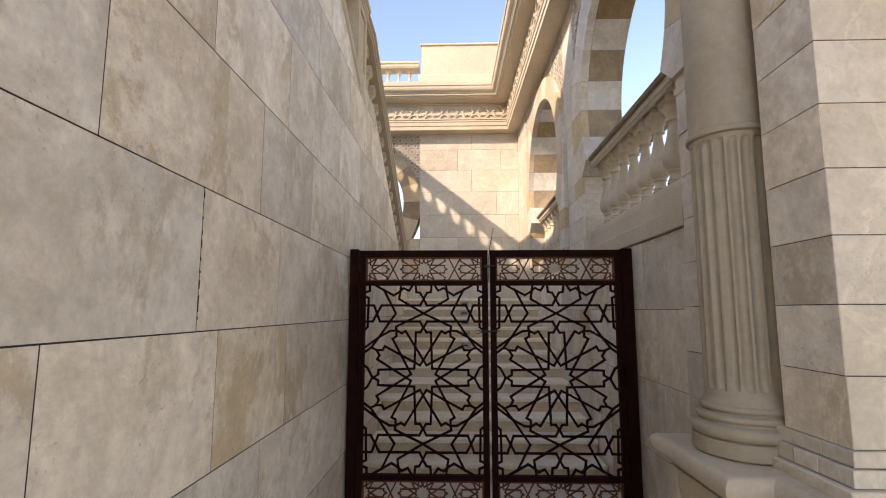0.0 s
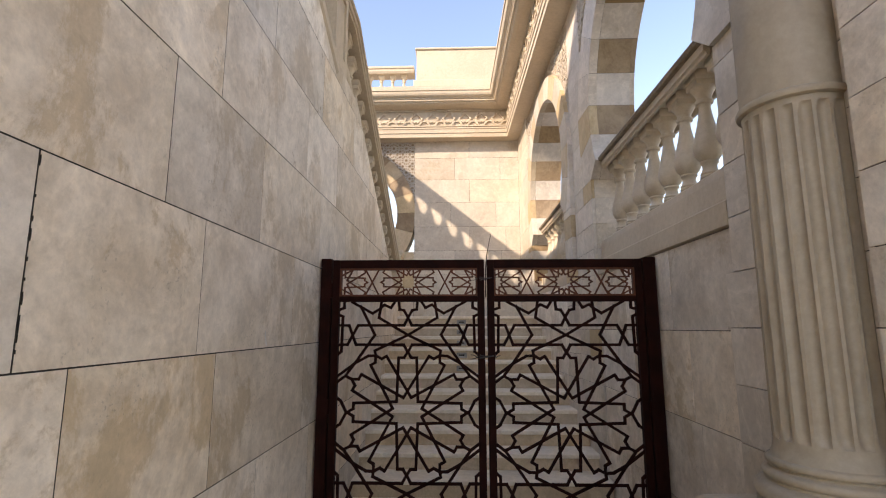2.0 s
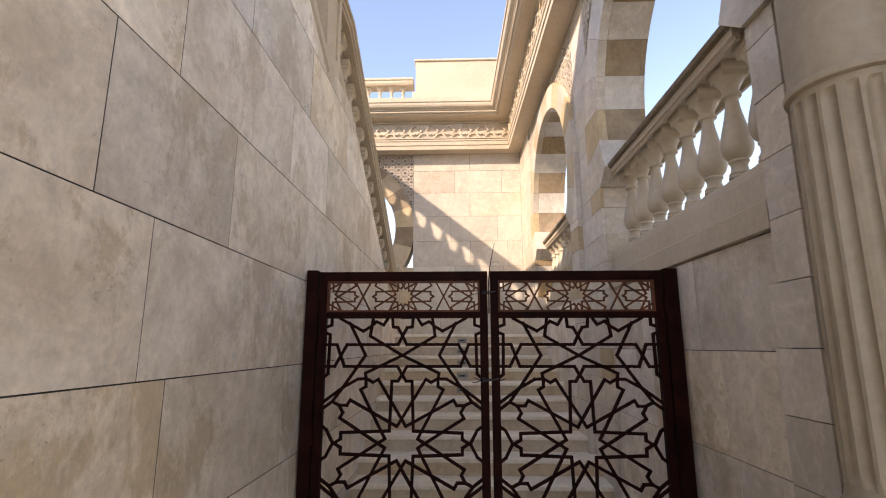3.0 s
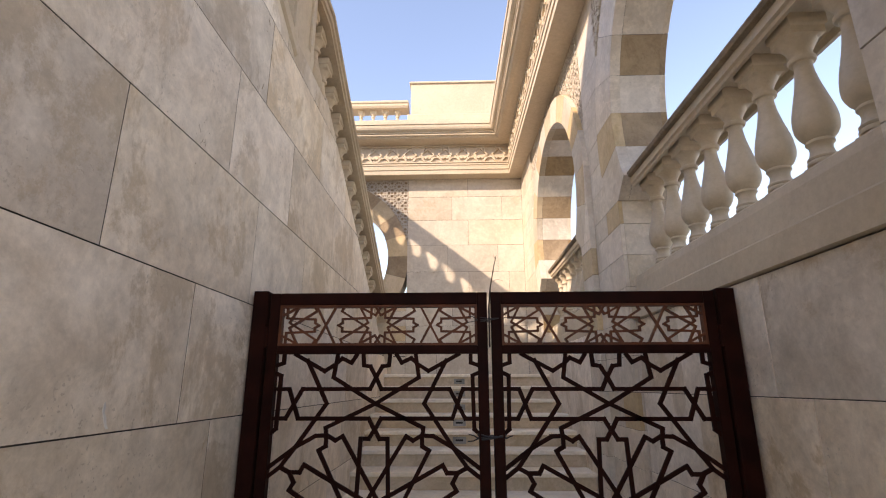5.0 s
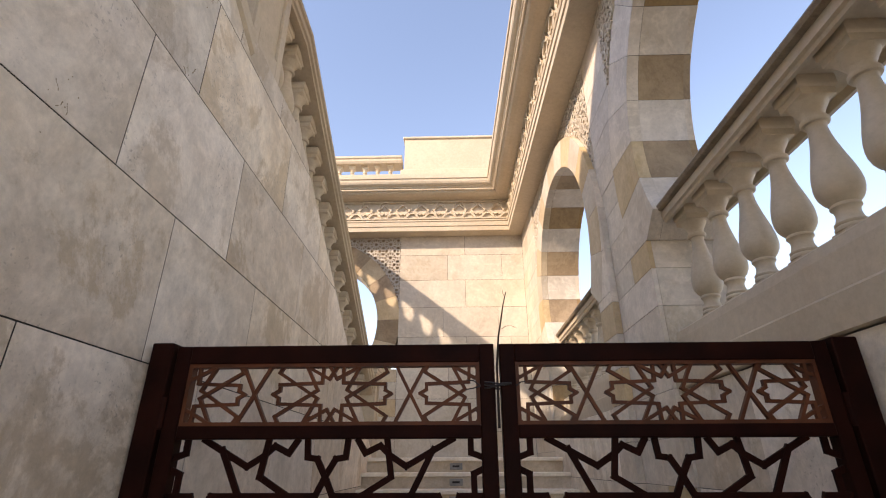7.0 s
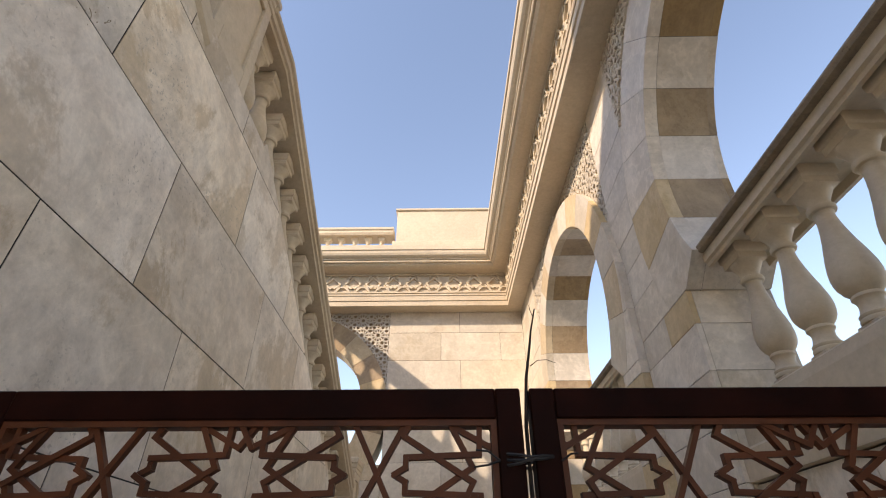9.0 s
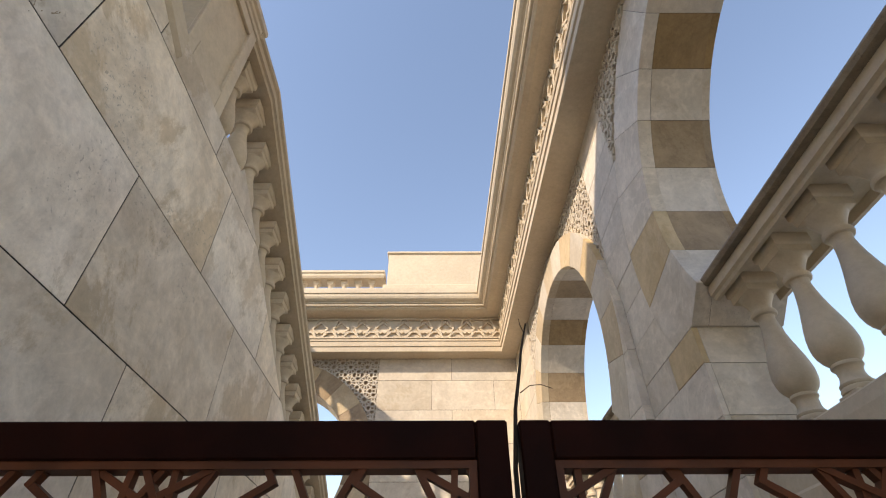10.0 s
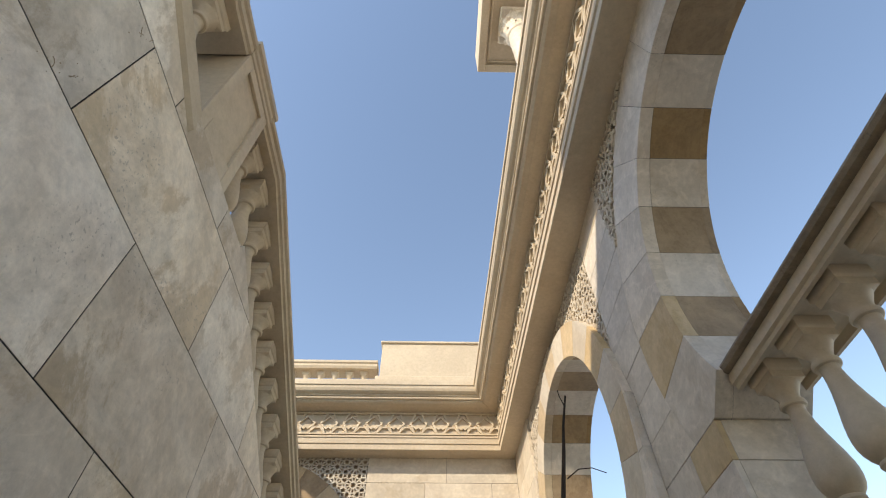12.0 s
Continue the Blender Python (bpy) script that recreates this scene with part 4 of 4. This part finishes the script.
frieze(right_far, 2.1, BACK_Y - 0.235)
frieze(back_wall, WING_X, skew(BACK_Y) - 0.235)

# ---- roof parapet: block and balustrade ----
block = empty("parapet_block", (0.1, BACK_Y, 6.43), "plain cream plastered parapet block above the cornice", "parapet block")
bm = bmesh.new()
box(bm, -0.80, 1.5, BACK_Y - 0.22, BACK_Y + 0.2, 6.43, 7.43, 0.004)
under(part("body", bm, M_CAST), block)
bm = bmesh.new()
box(bm, -0.86, 1.5, BACK_Y - 0.27, BACK_Y + 0.24, 6.432, 6.74, 0.01)
under(part("plinth_course", bm, M_CAST), block)
bm = bmesh.new()
box(bm, -0.83, 1.5, BACK_Y - 0.25, BACK_Y + 0.23, 7.43, 7.475, 0.008)
under(part("coping", bm, M_CAST), block)
B_ROOF = baluster_mesh(0.52, 0.062)


def roof_balustrade(name, along, y_or_x, a0, a1, z0, label, deep=0.17):
    put = (lambda a, d, z: (a, y_or_x + d, z)) if along == "x" else (lambda a, d, z: (y_or_x + d, a, z))
    ob = empty(name, put((a0 + a1) / 2, 0, z0), label, "balustrade", "balustrades")
    bm = bmesh.new()
    sweep(bm, [(-0.15, z0 + 0.52), (0.13, z0 + 0.52), (0.15, z0 + 0.56), (0.15, z0 + 0.6), (deep, z0 + 0.62), (deep, z0 + 0.66), (0.14, z0 + 0.68), (-0.15, z0 + 0.68)],
          [lambda p, z, a=a: put(a, -p if along == "x" else p, z) for a in (a0, a1)])
    under(part("handrail", bm, M_CAST), ob)
    k = int((a1 - a0) / 0.24)
    for i in range(k):
        stand(B_ROOF, put(a0 + 0.12 + 0.24 * i, 0, z0), ob)
    return ob


roof_balustrade("roof_balustrade", "x", BACK_Y - 0.02, WING_X, -0.86, 6.44, "cream stone balustrade on the roof edge against the sky")

bm = bmesh.new()
box(bm, BC - 1.16, BC + 1.165, BACK_Y + 0.03, BACK_Y + 0.4, 2.2, 2.6, 0.006)
tagged(part("balustrade_base", bm, M_CAST), "cream stone base under the balustrade of the end arch", "balustrade base", kind="structure")
roof_balustrade("arch_balustrade", "x", BACK_Y + 0.2, BC - 1.16, BC + 1.165, 2.6, "cream stone balustrade in the arch of the end wall")

# wing across the upper flight; unseen block added behind it to shade the pier
bm = bmesh.new()
# the opening is added and sized to let sunlight bounce into the stairwell
for a0, a1, b0, b1 in ((2.0, 2.6, 0.0, 6.3), (8.1, BACK_Y + 0.5, 0.0, 6.3), (2.6, 8.1, 0.0, 1.0), (2.6, 8.1, 4.3, 6.3)):
    box(bm, WING_X - 0.5, WING_X, a0, a1, b0, b1)
tagged(part("wall_wing", bm, M_BACK), "cream stone wing wall with one wide opening", "wall", kind="structure")
roof_balustrade("roof_balustrade", "y", WING_X - 0.2, 2.0, BACK_Y, 6.3, "cream stone balustrade on the roof of the wing")
bm = bmesh.new()
box(bm, WING_X - 8.0, WING_X, -2.5, 1.78, 0.0, 9.4)
box(bm, WING_X, LEFT_X - 0.345, -2.5, -1.05, 0.0, 6.6)
tagged(part("wall_house", bm, M_BACK), "plain cream stone block added out of view to shade the arcade", "wall", kind="structure")

# pavilion above the arcade roof
pav = empty("roof_pavilion", (1.6, 5.6, 6.43), "cream roof pavilion with a white round column", "pavilion")
PX, PY = 1.30, 5.74
bm = bmesh.new()
box(bm, 0.745, 2.9, 3.0, 6.49, 10.2, 10.9, 0.01)
under(part("entablature", bm, M_CAST), pav)
bm = bmesh.new()
for o, w, z in ((0.0, 0.12, 10.14), (0.15, 0.03, 10.17)):
    box(bm, 0.745 + o, 0.745 + o + w, 3.0, 6.49 - o, z, 10.21, 0.006)
    box(bm, 0.745 + o + w, 2.9, 6.49 - o - w, 6.49 - o, z, 10.21, 0.006)
under(part("soffit_frame", bm, M_CAST), pav)
bm = lathe(bmesh.new(), [(0.21, 6.45), (0.21, 6.6), (0.185, 6.65), (0.175, 9.5), (0.2, 9.52), (0.205, 9.545), (0.2, 9.57), (0.18, 9.6)], 32, (PX, PY))
under(part("shaft", bm, M_PIER, None, "", True), pav)
bm = lathe(bmesh.new(), [(0.165, 9.58), (0.175, 9.7), (0.19, 9.85), (0.24, 10.0), (0.24, 10.06)], 24, (PX, PY))
box(bm, PX - 0.27, PX + 0.27, PY - 0.27, PY + 0.27, 10.05, 10.15, 0.02)
capital = under(part("capital", bm, M_PIER, None, "", True), pav)
for tier, count, r0, z0, high in ((0, 8, 0.172, 9.60, 0.22), (1, 8, 0.185, 9.74, 0.28)):
    for k in range(count):
        a = math.tau * (k + 0.5 * tier) / count
        bm = bmesh.new()
        out = [(r0, z0), (r0 + 0.018, z0 + 0.5 * high), (r0 + 0.05, z0 + 0.85 * high), (r0 + 0.09, z0 + high), (r0 + 0.10, z0 + 0.9 * high)]
        rows = [[bm.verts.new((PX + (r + d) * math.cos(a) - w * math.sin(a), PY + (r + d) * math.sin(a) + w * math.cos(a), z)) for w, d in ((-wide, 0), (0, 0.016), (wide, 0), (0, -0.016))]
                for (r, z), wide in zip(out, (0.05, 0.062, 0.055, 0.04, 0.02))]
        for lo, hi in zip(rows, rows[1:]):
            for q in range(4):
                bm.faces.new((lo[q], lo[(q + 1) % 4], hi[(q + 1) % 4], hi[q]))
        bm.faces.new(rows[0]), bm.faces.new(rows[-1])
        part("carved_leaf", bm, M_PIER, capital)
bm = bmesh.new()
box(bm, 1.45, 2.2, 2.1, 6.8, 6.0, 6.43)
tagged(part("arcade_roof", bm, M_CAST), "flat stone roof of the arcade", "roof", kind="structure")
# unseen slab, added to keep sky light off the pier front and column
bm = bmesh.new()
box(bm, 1.9, 8.0, -5.0, 1.98, 3.7, 4.1)
tagged(part("porch_roof", bm, M_CAST), "flat stone slab added out of view to darken the pier front", "roof", kind="structure")

# ---- gate ----
MID = 1.11              # height of the middle of the large panel


def mirrored(lines):
    out = []
    for sx in (1, -1):
        for sz in (1, -1):
            out += [[(x * sx, z * sz) for x, z in ln] for ln in lines]
    return out


def rosette(scale, spokes=12, d=0.128, reach=0.76):
    """Twelve parallel-sided petals round a star; the petals end in small bow ties."""
    lines = []
    for k in range(spokes):
        a = math.tau * k / spokes
        c, s = math.cos(a), math.sin(a)
        turn = lambda r, o: (scale * (r * c - o * s), scale * (r * s + o * c))
        out = reach + (0.07 if k % 3 else 0.0)
        for sg in (1, -1):
            lines.append([turn(d * 1.17, sg * d * 1.17), turn(out, sg * d), turn(out, sg * d * 0.4), turn(out + 0.085, 0)])
    return lines


# outer strokes of the large panel, upper left quarter, in half widths from its middle
QUARTER = [
    [(-0.93, 1.567), (-0.93, 1.475), (-1.0, 1.45)],
    [(-1.0, 1.375), (-0.945, 1.35), (-0.955, 0.85), (-1.0, 0.81)],
    [(-1.0, 1.222), (-0.85, 1.222), (-0.745, 0.945), (-0.06, 0.945), (0.0, 0.835)],
    [(-1.0, 0.945), (-0.87, 0.945), (-0.72, 1.222), (-0.055, 1.222), (0.0, 1.335), (0.06, 1.44), (0.125, 1.45), (0.135, 1.567)],
    [(-0.83, 1.567), (-0.515, 1.395), (-0.41, 1.46)],
    [(-0.69, 1.50), (-0.475, 1.085), (-0.755, 0.68), (-0.885, 0.505), (-0.79, 0.457)],
    [(-0.385, 1.567), (-0.42, 1.332), (0.0, 1.083), (0.47, 0.86)],
    [(-0.41, 1.46), (-0.345, 1.52), (-0.25, 1.475), (-0.19, 1.567)],
    [(-0.47, 0.86), (-0.46, 0.79)],
    [(-1.0, 0.50), (-0.755, 0.68), (-0.565, 0.785), (-0.46, 0.79)],
    [(-0.885, 0.505), (-1.0, 0.42)],
    [(-1.0, 0.20), (-0.945, 0.16), (-0.86, 0.0)],
]


def gate_leaf(name, x0, x1, label, hinge):
    """One leaf: stiles, rails, a large pierced panel and two narrow ones."""
    leaf = empty(name, ((x0 + x1) / 2, GATE_Y, 0.05), label, "gate", "gate leaves")
    y0, y1 = GATE_Y - 0.025, GATE_Y + 0.025
    st = 0.05
    c = (x0 + x1) / 2
    half = (x1 - x0) / 2 - st
    for a0, a1 in ((x0, x0 + st), (x1 - st, x1)):
        bm = box(bmesh.new(), a0, a1, y0, y1, 0.05, 2.17, 0.003)
        under(part("stile", bm, M_GATE), leaf)
    for z0, z1 in ((0.05, 0.10), (0.30, 0.345), (1.87, 1.91), (2.11, 2.17)):
        bm = box(bmesh.new(), x0 + st, x1 - st, y0 + 0.001, y1 - 0.001, z0, z1, 0.003)
        under(part("rail", bm, M_GATE), leaf)
    place = lambda a, b, d: (c + a, GATE_Y - d, b)
    lines = mirrored(QUARTER) + rosette(1.0)
    lines = [[(a * half, MID + b * half * (0.7625 / half) / 1.567) for a, b in ln] for ln in lines]
    lines = clip_lines(lines, lambda a, b: abs(a) <= half and 0.345 <= b <= 1.87, 0.008)
    bm = bars(bmesh.new(), lines, place, 0.0190, -0.006, 0.006)
    under(part("lattice", bm, M_GATE), leaf)
    for z0, z1 in ((0.10, 0.30), (1.91, 2.11)):
        m = (z0 + z1) / 2
        inner = 0.012
        bm = bmesh.new()
        for a0, a1, b0, b1 in ((-half, half, z0, z0 + inner), (-half, half, z1 - inner, z1), (-half, -half + inner, z0 + inner, z1 - inner), (half - inner, half, z0 + inner, z1 - inner)):
            box(bm, c + a0, c + a1, GATE_Y - 0.018, GATE_Y + 0.018, b0, b1)
        frame_part = under(part("panel_frame", bm, M_LATTICE), leaf)
        small = []
        for cx in (-1.0, 0.0, 1.0):
            small += [[(a + cx, b) for a, b in ln] for ln in rosette(0.50, 12, 0.125, 0.72)]
        for cx in (-0.53, 0.53):
            small += [[(cx - 0.10, 0.19), (cx, 0.0), (cx + 0.10, -0.19)], [(cx - 0.10, -0.19), (cx, 0.0), (cx + 0.10, 0.19)]]
        small = [[(a * half, m + b * half) for a, b in ln] for ln in small]
        small = clip_lines(small, lambda a, b: abs(a) <= half and z0 + 0.008 <= b <= z1 - 0.008, 0.005)
        bm = bars(bmesh.new(), small, place, 0.0105, -0.008, 0.008)
        band = part("lattice_band", bm, M_LATTICE)
        band.parent = frame_part
    for z in (0.35, 1.15, 1.95):
        bm = lathe(bmesh.new(), [(0.011, z - 0.05), (0.012, z - 0.048), (0.012, z + 0.048), (0.011, z + 0.05)], 12, (hinge, GATE_Y - 0.03))
        under(part("hinge", bm, M_GATE), leaf)
    return leaf


gate_leaf("gate_leaf", -0.842, 0.243, "dark brown steel gate leaf with pierced geometric star lattice", -0.848)
gate_leaf("gate_leaf", 0.262, 1.352, "dark brown steel gate leaf with pierced star lattice, tied shut", 1.358)
for a0, a1 in ((-0.925, -0.85), (1.36, 1.445)):
    bm = box(bmesh.new(), a0, a1, GATE_Y - 0.04, GATE_Y + 0.04, 0.0, 2.18, 0.004)
    tagged(part("gate_post", bm, M_GATE), "dark brown steel gate post against the wall", "gate post", "gate posts")


def tube(bm, pts, r0, r1, turns=7):
    rings = []
    for i, p in enumerate(pts):
        q, o = Vector(pts[min(i + 1, len(pts) - 1)]), Vector(pts[max(i - 1, 0)])
        rot = (q - o).to_track_quat("Z", "Y")
        r = r0 + (r1 - r0) * i / (len(pts) - 1)
        rings.append([bm.verts.new(Vector(p) + rot @ Vector((r * math.cos(math.tau * k / turns), r * math.sin(math.tau * k / turns), 0))) for k in range(turns)])
    for lo, hi in zip(rings, rings[1:]):
        for i in range(turns):
            bm.faces.new((lo[i], lo[(i + 1) % turns], hi[(i + 1) % turns], hi[i]))
    bm.faces.new(rings[0]), bm.faces.new(rings[-1])
    return bm


# wire tie round the two middle stiles, and a smaller one above
def tie(z, wide, r, label):
    bm = bmesh.new()
    for w in range(3):
        pts = []
        for k in range(17):
            a = math.tau * k / 16
            pts.append((0.2525 + wide * math.cos(a), GATE_Y - 0.036 * math.sin(a), z + 0.006 * w + 0.006 * math.sin(2 * a + w) + random.uniform(-0.002, 0.002)))
        tube(bm, pts, r, r, 6)
    ob = part("wire_tie", bm, M_WIRE, None, "", True)
    tagged(ob, label, "wire tie", "wire ties")
    for sx, dx, dz in ((-1, 0.045, 0.018), (-1, 0.05, -0.012), (1, 0.03, 0.012)):
        bm = bmesh.new()
        p = Vector((0.2525 + sx * wide, GATE_Y - 0.03, z))
        tube(bm, [p, p + Vector((sx * dx * 0.5, -0.012, dz * 0.8)), p + Vector((sx * dx, -0.006, dz))], r * 0.8, r * 0.6, 5)
        under(part("loose_end", bm, M_WIRE), ob)


tie(1.485, 0.064, 0.0042, "twisted dark wire tied round the meeting gate stiles")
tie(2.03, 0.058, 0.003, "thin dark wire loop round the gate stiles near the top")

# dry twig stuck in the gap between the leaves
bm = bmesh.new()
tube(bm, [(0.2525, GATE_Y, 1.9), (0.2535, GATE_Y, 2.1), (0.263, GATE_Y + 0.003, 2.20), (0.277, GATE_Y + 0.004, 2.27), (0.284, GATE_Y + 0.004, 2.31), (0.298, GATE_Y + 0.006, 2.365)], 0.0046, 0.0016)
twig = part("twig", bm, M_TWIG, None, "", True)
tagged(twig, "thin dry dark twig stuck between the gate leaves", "twig")
bm = bmesh.new()
tube(bm, [(0.273, GATE_Y, 2.225), (0.290, GATE_Y - 0.006, 2.236), (0.308, GATE_Y - 0.012, 2.235), (0.326, GATE_Y - 0.016, 2.226)], 0.001, 0.0006, 5)
under(part("side_shoot", bm, M_TWIG), twig)
bm = bmesh.new()
tube(bm, [(0.292, GATE_Y, 2.34), (0.286, GATE_Y, 2.36), (0.285, GATE_Y, 2.372)], 0.001, 0.0006, 5)
under(part("side_shoot", bm, M_TWIG), twig)
